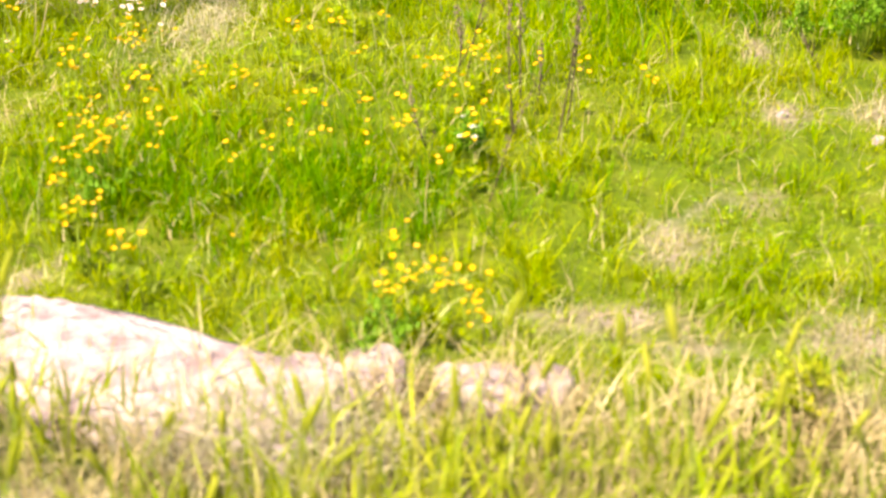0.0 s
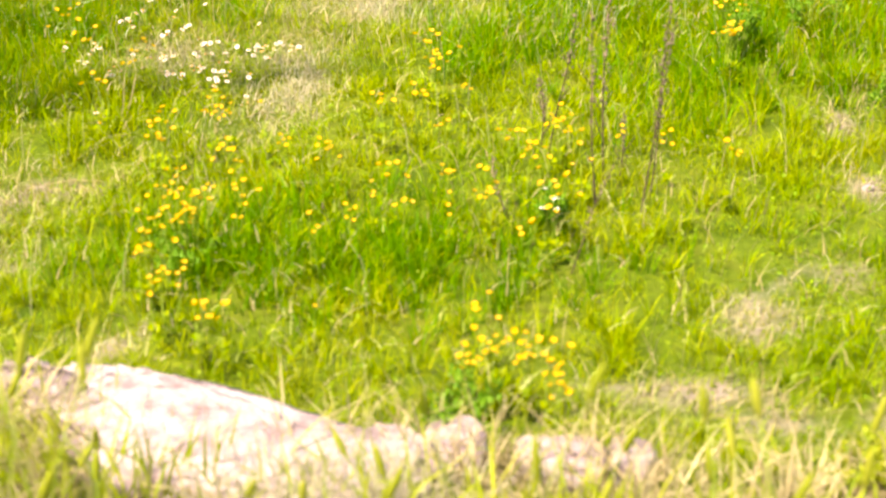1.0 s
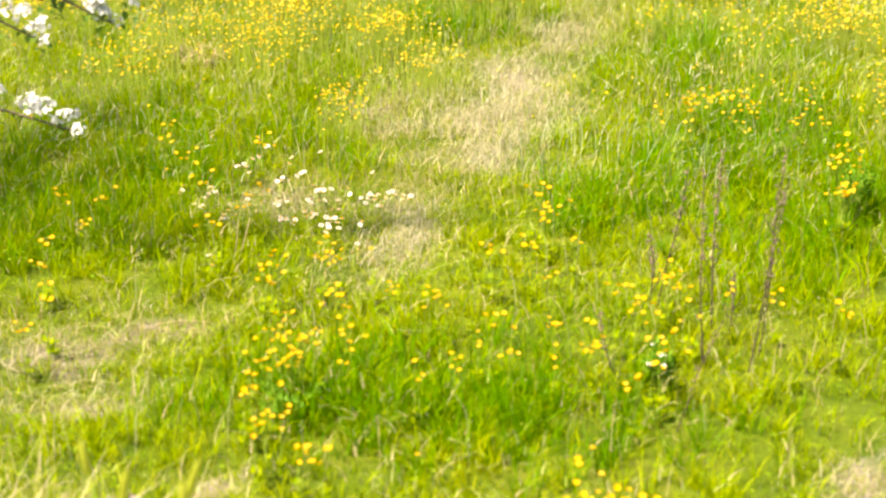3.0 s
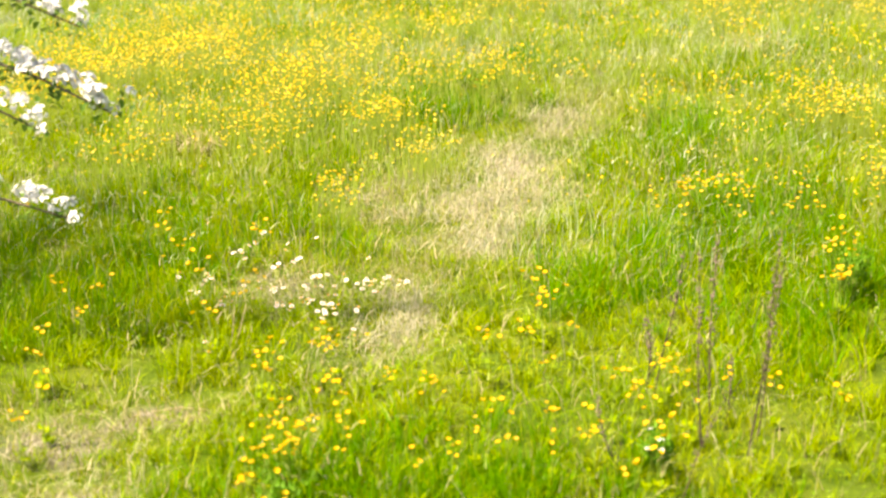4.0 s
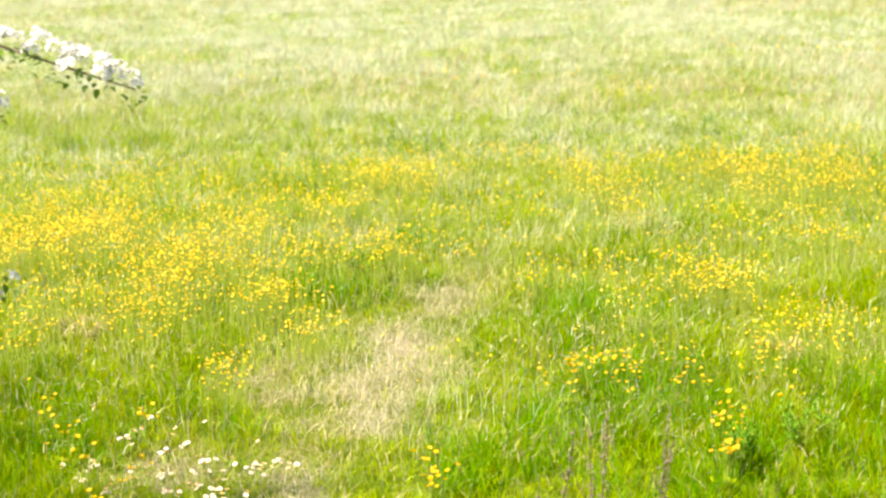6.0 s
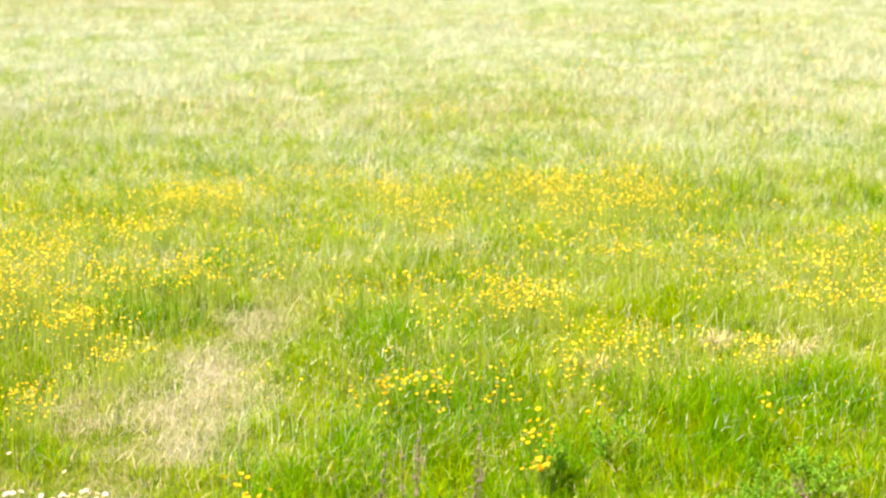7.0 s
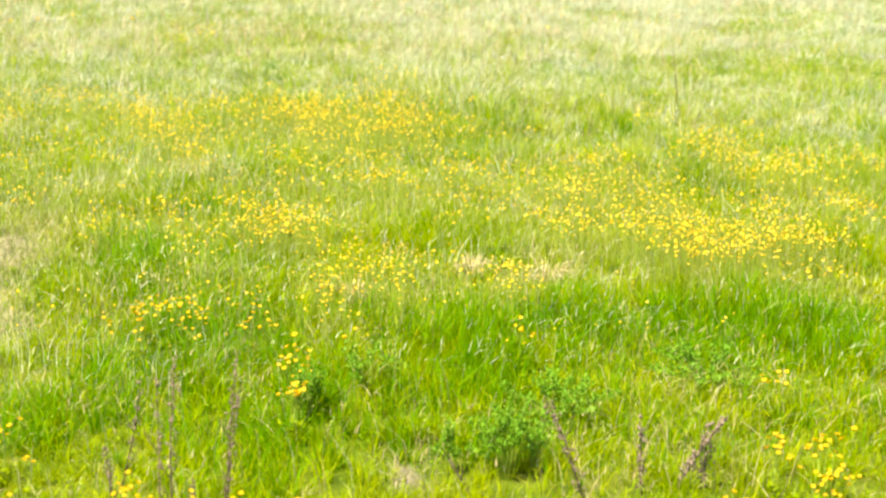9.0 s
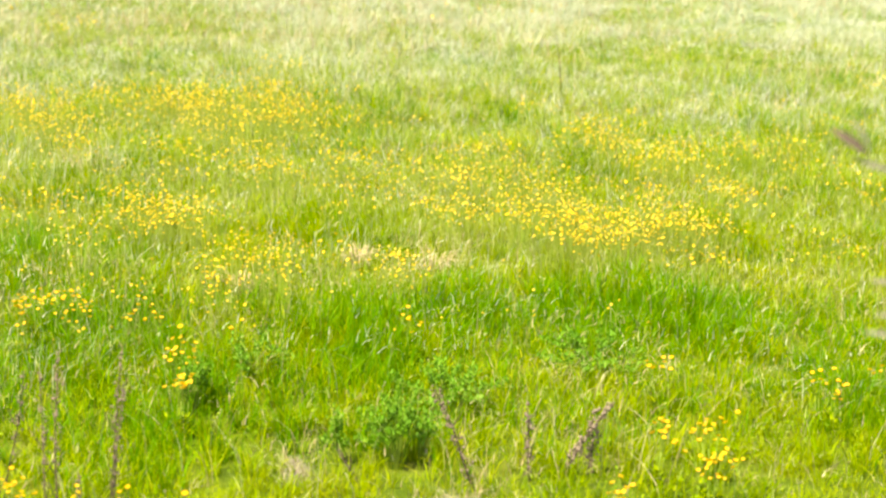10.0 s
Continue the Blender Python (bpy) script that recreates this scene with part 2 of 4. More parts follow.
def spots(x, y, blobs):
    """Soft union of round patches (x, y, rx, ry)."""
    x, y = np.asarray(x, float), np.asarray(y, float)
    best = np.zeros_like(x)
    for bx, by, rx, ry in blobs:
        d = np.hypot((x - bx) / rx, (y - by) / ry)
        best = np.maximum(best, np.clip(1.5 - d, 0, 1))
    return best


# trodden turf and the little trail, worn ground, and lush stands, in plan
TRAIL = [(-0.21, 7.41, 0.11, 0.26), (-0.32, 6.85, 0.17, 0.33), (-0.46, 6.32, 0.24, 0.36), (-0.54, 5.79, 0.28, 0.36), (-0.83, 6.05, 0.18, 0.27),
         (-0.9, 5.7, 0.17, 0.26), (-0.6, 5.34, 0.24, 0.3), (-0.72, 4.89, 0.17, 0.26), (-0.67, 4.47, 0.12, 0.24), (-0.73, 4.18, 0.1, 0.16),
         (-1.05, 4.85, 0.2, 0.3), (-1.4, 3.7, 0.26, 0.17), (-1.15, 3.84, 0.16, 0.1), (-1.32, 3.4, 0.18, 0.13)]
WORN = [(-0.32, 6.94, 0.11, 0.26), (-0.46, 6.28, 0.15, 0.32), (-0.53, 5.79, 0.18, 0.3), (-0.48, 5.37, 0.08, 0.2), (-1.0, 5.78, 0.04, 0.06), (-0.64, 4.6, 0.07, 0.15),
        (-0.75, 4.76, 0.04, 0.07), (-1.42, 3.62, 0.2, 0.13), (-1.2, 3.83, 0.1, 0.06), (-0.86, 3.02, 0.08, 0.07), (-1.22, 3.38, 0.12, 0.09), (0.49, 3.16, 0.12, 0.12),
        (0.33, 2.84, 0.18, 0.09), (0.79, 2.8, 0.1, 0.15), (0.84, 3.83, 0.1, 0.11), (0.84, 4.25, 0.09, 0.14), (1.05, 3.84, 0.1, 0.1), (-0.68, 2.26, 0.34, 0.17),
        (0.77, 2.54, 0.1, 0.1), (0.5, 2.74, 0.1, 0.07), (0.13, 2.84, 0.08, 0.06), (0.1, 2.28, 0.5, 0.1), (1.2, 3.95, 0.12, 0.08), (0.66, 3.35, 0.08, 0.14)]
LUSH = [(-0.69, 3.45, 0.2, 0.17), (-0.39, 3.33, 0.22, 0.16), (0.03, 3.47, 0.08, 0.14), (-0.17, 4.8, 0.13, 0.2), (0.35, 5.36, 0.28, 0.3), (0.63, 4.87, 0.09, 0.22),
        (1.27, 5.3, 0.24, 0.36), (0.2, 6.54, 0.13, 0.36), (-0.93, 7.14, 0.13, 0.3), (-0.71, 6.88, 0.14, 0.21), (-0.52, 7.88, 0.09, 0.25), (-0.53, 9.65, 0.14, 0.24),
        (0.01, 4.96, 0.12, 0.2), (2.32, 5.31, 0.34, 0.34), (2.62, 4.34, 0.12, 0.28), (1.68, 5.54, 0.16, 0.22), (2.04, 5.49, 0.2, 0.22)]


def ground_z(x, y):
    x, y = np.asarray(x, float), np.asarray(y, float)
    z = 0.05 * (wave(x, y, 1.7, 3) - 0.5) + 0.02 * (wave(x, y, 0.5, 4) - 0.5)
    z = z + 0.35 * (wave(x, y, 14.0, 5) - 0.5) * np.clip((np.hypot(x, y) - 10) / 15, 0, 1)
    return z - 0.03 * spots(x, y, TRAIL)


def gz(x, y):
    return float(ground_z(np.array([x]), np.array([y]))[0])


# ---- ground: one sheet to the horizon ----
def build_ground():
    steps = np.concatenate([np.arange(0, 12, 0.12), np.arange(12, 40, 0.8), np.geomspace(40, 2500, 24)])
    axis = np.concatenate([-steps[:0:-1], steps])
    gx, gy = np.meshgrid(axis, axis)
    gx, gy = gx.ravel(), gy.ravel()
    z = ground_z(gx, gy) + 0.012 * (wave(gx, gy, 0.21, 9) - 0.5)
    n = len(axis)
    i = (np.arange(n - 1)[:, None] * n + np.arange(n - 1)).ravel()
    tris = np.concatenate([np.stack([i, i + 1, i + n + 1], 1), np.stack([i, i + n + 1, i + n], 1)])
    me = mesh_of("ground", np.stack([gx, gy, z], 1), tris, M_EARTH)
    wear = me.attributes.new("wear", "FLOAT", "POINT")
    wear.data.foreach_set("value", np.maximum(0.45 * spots(gx, gy, TRAIL), (0.72 - 0.17 * np.clip((gy - 4.2) / 0.6, 0, 1)) * spots(gx, gy, WORN)).astype(np.float32))
    ob = new("ground", me)
    tagged(ob, "mossy turf worn to pale earth in places", "ground", kind="structure")


build_ground()


# ---- grass ----
def blades(name, x, y, height, width, bend, segments, material, label, lift=None, category="grass", wind=0.15, lean=None):
    """Many tapered, bending grass blades in one mesh."""
    n = len(x)
    base = np.stack([x, y, ground_z(x, y) - 0.005 if lift is None else lift], 1)
    face = RNG.random(n) * 2 * np.pi
    side = np.stack([np.cos(face), np.sin(face), np.zeros(n)], 1)
    if lean is None:
        lean = RNG.random(n) * 2 * np.pi
    out = np.stack([np.cos(lean) + wind, np.sin(lean) - wind * 0.4, np.zeros(n)], 1)
    out *= (bend * (0.15 + 1.1 * RNG.random(n) ** 1.5))[:, None]
    drop = 1 - 0.3 * np.linalg.norm(out, axis=1).clip(0, 1.6)
    cols, per = [], 2 * segments + 1
    for k in range(segments):
        s = k / segments
        mid = base + height[:, None] * (out * s * s * 0.9 + out * s * 0.12)
        mid[:, 2] += height * s * (1 - (1 - drop) * s)
        w = (width * (1 - 0.75 * s ** 1.6) / 2)[:, None] * side
        cols += [mid - w, mid + w]
    tip = base + height[:, None] * out * 1.02
    tip[:, 2] += height * drop
    cols.append(tip)
    verts = np.stack(cols, 1).reshape(-1, 3)
    o = (np.arange(n) * per)[:, None]
    tris = []
    for k in range(segments - 1):
        a = 2 * k
        tris += [o + [a, a + 1, a + 3], o + [a, a + 3, a + 2]]
    a = 2 * (segments - 1)
    tris.append(o + [a, a + 1, a + 2])
    tris = np.stack(tris, 1).reshape(-1, 3)
    ob = new(name, mesh_of(name, verts, tris, material))
    return tagged(ob, label, category, kind="stuff")


def wedge(r0, r1, density, a0=-37.0, a1=29.0):
    """Random places in a sector of the meadow; angles in degrees, to the left of straight ahead."""
    n = int(density * 0.5 * radians(a1 - a0) * (r1 * r1 - r0 * r0))
    r = np.sqrt(RNG.uniform(r0 * r0, r1 * r1, n))
    a = np.radians(RNG.uniform(a0, a1, n))
    return -np.sin(a) * r, np.cos(a) * r


ROCKS_CLEAR = [(-0.62, 2.62, 0.38, 0.17), (-0.12, 2.56, 0.09, 0.06), (0.06, 2.5, 0.08, 0.06), (0.19, 2.54, 0.05, 0.05),
               (1.1, 4.15, 0.1, 0.09), (0.62, 4.66, 0.06, 0.08), (0.95, 4.22, 0.05, 0.06)]


def sow(r0, r1, density, keep, **span):
    x, y = wedge(r0, r1, density, **span)
    ok = (RNG.random(len(x)) < keep(x, y)) & (spots(x, y, ROCKS_CLEAR) < 0.75)
    return x[ok], y[ok]


def tufts(r0, r1, count, per, keep, radius=0.022, **span):
    """Blades that fan out from common roots: places, lean and a height factor for each blade."""
    cx, cy = sow(r0, r1, count, keep, **span)
    n = RNG.poisson(per, len(cx))
    tall = RNG.uniform(0.6, 1.3, len(cx))
    cx, cy, tall = np.repeat(cx, n), np.repeat(cy, n), np.repeat(tall, n)
    a, r = RNG.uniform(0, 2 * np.pi, len(cx)), radius * np.sqrt(RNG.random(len(cx)))
    return cx + np.cos(a) * r, cy + np.sin(a) * r, a + RNG.normal(0, 0.5, len(cx)), tall * RNG.uniform(0.55, 1.1, len(cx))


def clump(x, y):
    return np.clip(0.36 + 1.4 * (wave(x, y, 0.16, 21) * 0.6 + wave(x, y, 0.55, 22) * 0.4 - 0.15), 0, 1)


def stature(x, y):
    """Height of the sward."""
    short = np.maximum(spots(x, y, TRAIL), 0.85 * spots(x, y, WORN))
    h = 0.05 + 0.06 * wave(x, y, 0.7, 31) + 0.06 * wave(x, y, 0.2, 32) + 0.03 * spots(x, y, LUSH)
    h = h + 0.1 * np.clip(2.2 * (wave(x, y, 0.34, 34) - 0.52), 0, 1) * np.clip((y - 4.6) / 2, 0, 1) * np.clip((14 - y) / 5, 0, 1)
    return h * (1 - 0.72 * short)


def size_of(x, y, spread=0.45):
    return stature(x, y) * (1 - spread / 2 + spread * RNG.random(len(x)))


def open_ground(x, y):
    broken = 0.35 + 0.65 * np.clip(2.4 * wave(x, y, 0.13, 35) - 0.6, 0, 1)
    return np.maximum(0.88 * spots(x, y, TRAIL), spots(x, y, WORN) * np.where(y < 4.35, broken, 1.0))


def grow(name, r0, r1, count, per, keep, height, widths, bend, segments, material, label, radius=0.022, **span):
    x, y, lean, tall = tufts(r0, r1, count, per, keep, radius, **span)
    blades(name, x, y, stature(x, y) * height * tall, RNG.uniform(*widths, len(x)), bend, segments, material, label, wind=0.03, lean=lean)


grow("meadow_grass", 1.7, 4.7, 600, 15, lambda x, y: clump(x, y) * (1 - 0.8 * open_ground(x, y)), 0.68, (0.002, 0.0042), 0.95, 3, M_GRASS,
     "fresh yellow-green meadow grass in uneven tufts")
grow("meadow_grass", 4.7, 8.0, 400, 15, lambda x, y: clump(x, y) * (1 - 0.8 * open_ground(x, y)), 0.8, (0.0022, 0.0046), 0.85, 2, M_GRASS,
     "yellow-green meadow grass beside the trail", 0.03)
GREENER = [(1.3, 4.7, 0.5, 0.45), (1.9, 4.9, 0.5, 0.5), (2.6, 4.9, 0.5, 0.7), (1.0, 5.5, 0.4, 0.35), (0.4, 4.7, 0.3, 0.5), (0.3, 6.3, 0.3, 0.4),
           (-0.35, 3.4, 0.5, 0.3), (-1.7, 5.0, 0.5, 0.6)]
grow("lush_grass", 3.0, 7.0, 420, 14, lambda x, y: 0.75 * spots(x, y, GREENER) * clump(y, x), 0.95, (0.0022, 0.0045), 0.7, 2, M_LUSH, "rich green grass between the flowers", 0.03)
grow("lush_grass", 1.8, 8.5, 620, 15, lambda x, y: spots(x, y, LUSH) * clump(x, y), 1.0, (0.0024, 0.005), 0.6, 3, M_LUSH, "taller deep green grass in dense stands")
x, y = sow(1.5, 8.5, 8000, lambda x, y: np.clip(spots(x, y, TRAIL) * 0.95 + 0.5 * spots(x, y, WORN) + 0.12, 0, 1) * (1 - 0.3 * spots(x, y, WORN)) * clump(x, y))
blades("short_turf", x, y, RNG.uniform(0.015, 0.045, len(x)), RNG.uniform(0.002, 0.0045, len(x)), 1.0, 2, M_SHORT, "short trodden turf along the trail", wind=0.0)
x, y = sow(4.2, 8.2, 12000, lambda x, y: np.clip(spots(x, y, WORN) * (0.35 + 0.6 * wave(x, y, 0.12, 46)) + 0.45 * spots(x, y, TRAIL) * np.clip(2 * wave(x, y, 0.2, 47) - 0.6, 0, 1), 0, 1), a0=0.0, a1=14.0)
blades("dry_grass", x, y, RNG.uniform(0.02, 0.075, len(x)), RNG.uniform(0.0014, 0.003, len(x)), 1.6, 2, M_BLEACHED, "short bleached grass matted on the trail")
x, y = sow(2.1, 4.4, 5200, lambda x, y: np.clip(open_ground(x, y) * (0.2 + 0.6 * wave(x, y, 0.1, 48)), 0, 1))
blades("dry_grass", x, y, RNG.uniform(0.015, 0.06, len(x)), RNG.uniform(0.0012, 0.0026, len(x)), 1.8, 2, M_BLEACHED, "thin bleached grass on worn ground")
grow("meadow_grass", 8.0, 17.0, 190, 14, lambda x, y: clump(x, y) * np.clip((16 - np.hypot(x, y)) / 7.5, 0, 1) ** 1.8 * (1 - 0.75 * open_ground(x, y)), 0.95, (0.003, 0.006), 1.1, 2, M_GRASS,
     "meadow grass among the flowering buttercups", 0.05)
grow("lush_grass", 4.8, 12.5, 150, 13, lambda x, y: np.clip(3.2 * (wave(x, y, 0.34, 34) - 0.56), 0, 1) * np.clip((12.5 - y) / 4, 0, 1) * (1 - open_ground(x, y)), 0.72, (0.0024, 0.005), 0.7, 2, M_LUSH,
     "deep green tufts standing among the buttercups", 0.04)
grow("tall_grass", 6.0, 13.0, 85, 11, lambda x, y: clump(y, x) * np.clip(2.2 * wave(x, y, 0.6, 43) - 0.5, 0, 1) * (1 - 0.7 * open_ground(x, y)), 0.95, (0.0018, 0.0036), 0.8, 2, M_TALL,
     "pale grass bending among the buttercups", 0.05)
# sets in as the fresh green thins out; its colour carries the haze
grow("tall_grass", 7.0, 32.0, 115, 12, lambda x, y: np.clip(clump(x, y) * (0.3 + wave(x, y, 1.6, 41)), 0, 1) * np.clip((np.hypot(x, y) - 6.5) / 5, 0, 1), 0.85, (0.005, 0.01), 1.6, 1, M_FAR_HAZE,
     "pale meadow grass reaching to the far field, haze in its colour", 0.14)
grow("tall_grass", 9.0, 34.0, 2.6, 34, lambda x, y: np.clip(4 * (wave(x, y, 2.6, 44) - 0.55), 0, 1), 1.15, (0.005, 0.01), 0.9, 2, M_TALL,
     "greener tussocks in the far field", 0.2)
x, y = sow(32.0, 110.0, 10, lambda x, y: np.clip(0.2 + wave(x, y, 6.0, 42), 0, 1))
blades("tall_grass", x, y, RNG.uniform(0.12, 0.22, len(x)), RNG.uniform(0.03, 0.08, len(x)), 0.8, 1, M_FAR_HAZE, "distant grass of the open field, haze in its pale colour")
x, y = sow(0.3, 14.0, 330, lambda x, y: clump(x, y), a0=29.0, a1=323.0)
blades("meadow_grass", x, y, size_of(x, y) * 1.2, RNG.uniform(0.008, 0.018, len(x)), 0.8, 1, M_GRASS, "rough grass of the surrounding meadow")


def undergrowth(r0, r1, density):
    """Small rounded leaves of low plants between the blades."""
    x, y = sow(r0, r1, density, lambda x, y: np.clip(0.25 + 1.6 * (wave(x, y, 0.35, 81) - 0.4), 0, 1))
    n = len(x)
    z = ground_z(x, y) + RNG.uniform(0.01, 0.55, n) ** 1.3 * stature(x, y)
    a = RNG.uniform(0, 2 * np.pi, n)
    size = RNG.uniform(0.004, 0.01, n)[:, None]
    d = np.stack([np.cos(a), np.sin(a), RNG.uniform(-0.2, 0.6, n)], 1)
    s = np.stack([-np.sin(a), np.cos(a), RNG.uniform(-0.3, 0.3, n)], 1)
    p = np.stack([x, y, z], 1)
    v = np.stack([p, p + size * (0.5 * d - 0.45 * s), p + size * 0.55 * d - np.array([0, 0, 0.002]), p + size * (0.5 * d + 0.45 * s), p + size * 1.1 * d], 1).reshape(-1, 3)
    o = (np.arange(n) * 5)[:, None]
    t = np.stack([o + [0, 2, 1], o + [0, 3, 2], o + [1, 2, 4], o + [2, 3, 4]], 1).reshape(-1, 3)
    tagged(new("low_leaves", mesh_of("low_leaves", v, t, M_CLOVER)), "small rounded leaves of low meadow herbs", "undergrowth", kind="stuff")


undergrowth(1.9, 7.0, 1700)


def dry_share(x, y):
    return np.clip(0.03 + 0.6 * np.clip(wave(x, y, 0.45, 51) - 0.55, 0, 1) + 0.5 * open_ground(x, y) + 0.12 * np.clip((y - 8) / 6, 0, 1), 0, 1)


x, y = sow(1.5, 7.5, 2300, dry_share)
blades("dry_grass", x, y, 0.03 + size_of(x, y) * 0.75, RNG.uniform(0.0012, 0.003, len(x)), 1.0, 3, M_STRAW, "bleached dry grass stalks among the green")
x, y = sow(7.5, 14.0, 1100, dry_share)
blades("dry_grass", x, y, 0.02 + size_of(x, y), RNG.uniform(0.0018, 0.004, len(x)), 0.9, 2, M_STRAW, "bleached dry grass between the buttercups")
x, y = sow(12.0, 32.0, 150, lambda x, y: np.clip(wave(x, y, 3.0, 53) * 1.2 - 0.2, 0, 1))
blades("dry_grass", x, y, 0.04 + size_of(x, y) * 0.7, RNG.uniform(0.005, 0.011, len(x)), 1.0, 2, M_STRAW, "bleached grass stems of the far field")
SILVER = [(-0.36, 6.95, 0.16, 0.3), (0.59, 8.2, 0.14, 0.24), (0.25, 6.79, 0.12, 0.32), (0.57, 6.24, 0.14, 0.2), (2.5, 12.3, 0.4, 0.9), (3.64, 14.2, 0.5, 1.0),
          (0.3, 8.58, 0.2, 0.26), (-0.39, 9.28, 0.16, 0.36), (1.68, 5.99, 0.18, 0.2), (-1.36, 16.5, 0.6, 1.2), (-0.2, 7.5, 0.12, 0.4), (2.0, 11.5, 0.4, 0.7),
          (4.4, 12.6, 0.5, 0.9), (-2.1, 6.7, 0.2, 0.3), (1.2, 10.6, 0.4, 0.6), (0.0, 12.0, 0.6, 0.8), (6.0, 12.6, 0.8, 0.9)]
x, y = sow(5.0, 20.0, 1000, lambda x, y: np.clip(2.4 * (0.5 * wave(x, y, 1.3, 55) + 0.5 * wave(x, y, 0.4, 56) - 0.5) + 0.9 * spots(x, y, SILVER) * wave(x, y, 0.25, 57), 0, 1))
blades("silvery_grass", x, y, 0.03 + size_of(x, y) * 0.9, RNG.uniform(0.0015, 0.0032, len(x)), 0.85, 2, M_SILVER, "silvery wind-combed grass panicles in patches", wind=0.6)


def seeding_grass(name, r0, r1, density, keep, height, spike, material, label):
    """Thin stalks with a loose head of pale spikelets."""
    x, y = sow(r0, r1, density, keep)
    n = len(x)
    h = RNG.uniform(*height, n)
    a = RNG.uniform(0, 2 * np.pi, n)
    bow = np.stack([np.cos(a), np.sin(a), np.zeros(n)], 1) * (h * RNG.uniform(0.1, 0.55, n))[:, None]
    foot = np.stack([x, y, ground_z(x, y)], 1)
    mid = foot + bow * 0.3 + np.array([0, 0, 1.0]) * (h * 0.6)[:, None]
    tip = foot + bow + np.array([0, 0, 1.0]) * h[:, None]
    w = np.array([0.0009, 0.0004, 0.0])
    cols = [foot - w, foot + w, mid - w, mid + w, tip]
    for k in range(7):
        p = mid + (tip - mid) * (0.35 + 0.65 * k / 6)
        g = RNG.uniform(0, 2 * np.pi, n)
        out = np.stack([np.cos(g), np.sin(g), RNG.uniform(0.3, 1.2, n)], 1) * spike
        side = np.stack([-np.sin(g), np.cos(g), np.zeros(n)], 1) * spike * 0.22
        cols += [p, p + out * 0.6 - side, p + out * 0.6 + side, p + out]
    per = len(cols)
    o = (np.arange(n) * per)[:, None]
    t = [o + [0, 1, 3], o + [0, 3, 2], o + [2, 3, 4]]
    for k in range(7):
        c = 5 + 4 * k
        t += [o + [c, c + 1, c + 2], o + [c + 1, c + 3, c + 2]]
    v = np.stack(cols, 1).reshape(-1, 3)
    tagged(new(name, mesh_of(name, v, np.stack(t, 1).reshape(-1, 3), material)), label, "grass", kind="stuff")


seeding_grass("seeding_grass", 2.4, 7.5, 60, lambda x, y: clump(x, y) * (1 - 0.6 * open_ground(x, y)) * wave(x, y, 0.6, 91), (0.07, 0.16), 0.006, M_SPIKE,
              "thin bleached grass stalks with seed heads")
seeding_grass("seeding_grass", 5.5, 15.0, 130, lambda x, y: clump(x, y) * wave(x, y, 0.9, 92), (0.08, 0.17), 0.008, M_SPIKE,
              "pale seeding grass among the buttercups")
# short broken stalks caught among the blades
for mat, density, words in ((M_STRAW, 620, "short broken straws caught in the grass"), (M_TALL, 420, "short pale grass tips crossing the blades"), (M_GRASS, 1500, "short green grass tips crossing the blades")):
    x, y = sow(2.3, 8.0, density, lambda x, y: np.clip(0.2 + 1.4 * (wave(x, y, 0.3, 95) - 0.3), 0, 1))
    z = ground_z(x, y) + RNG.uniform(0.1, 0.8, len(x)) * stature(x, y)
    blades("broken_stalks", x, y, RNG.uniform(0.015, 0.045, len(x)), RNG.uniform(0.0015, 0.0035, len(x)), 1.7, 2, mat, words, lift=z)
x, y = sow(5.0, 13.0, 420, lambda x, y: np.clip(0.15 + 1.6 * (wave(x, y, 0.35, 96) - 0.35), 0, 1) * np.clip((13 - np.hypot(x, y)) / 5, 0, 1))
z = ground_z(x, y) + RNG.uniform(0.3, 1.1, len(x)) * stature(x, y)
blades("broken_stalks", x, y, RNG.uniform(0.015, 0.05, len(x)), RNG.uniform(0.0016, 0.003, len(x)), 1.5, 2, M_SILVER, "pale grass tips shining over the sward", lift=z, wind=0.6)
# loose litter lying on the worn ground
x, y = sow(1.6, 6.0, 1100, lambda x, y: np.clip(open_ground(x, y) * 0.9, 0, 1))
blades("straw_litter", x, y, RNG.uniform(0.02, 0.07, len(x)), RNG.uniform(0.0015, 0.004, len(x)), 2.2, 2, M_STRAW, "dry straw litter lying on worn ground", category="litter")


# ---- rocks ----
def rock(name, at, size, turn, material, label, seed, detail=4, ridge=0.16, flat=0.55):
    bm = bmesh.new()
    bmesh.ops.create_icosphere(bm, subdivisions=detail, radius=1.0)
    for v in bm.verts:
        p = v.co.normalized()
        k = 1 + ridge * (noise.noise(p * 1.3 + Vector((seed, 0, 0))) + 0.55 * noise.noise(p * 3.1 + Vector((0, seed, 0))) + 0.25 * noise.noise(p * 8.0 + Vector((0, 0, seed))))
        k -= ridge * 0.9 * max(0.0, 0.22 - abs(noise.noise(p * 2.3 + Vector((seed, seed, 0))))) + ridge * 0.45 * noise.noise(p * 15.0 + Vector((seed, 0, seed)))
        q = Vector([math.copysign(abs(c) ** 0.62, c) for c in p]) * k
        if q.z > flat:
            q.z = flat + (q.z - flat) * 0.25
        v.co = Vector((q.x * size[0], q.y * size[1], q.z * size[2]))
    for f in bm.faces:
        f.smooth = True
    me = bpy.data.meshes.new(name)
    bm.to_mesh(me)
    bm.free()
    me.materials.append(material)
    ob = new(name, me)
    ob.matrix_basis = pose(at[0], at[1], gz(at[0], at[1]) + at[2], 0, 0, turn)
    return tagged(ob, label, "rock", "rocks at the meadow's edge")


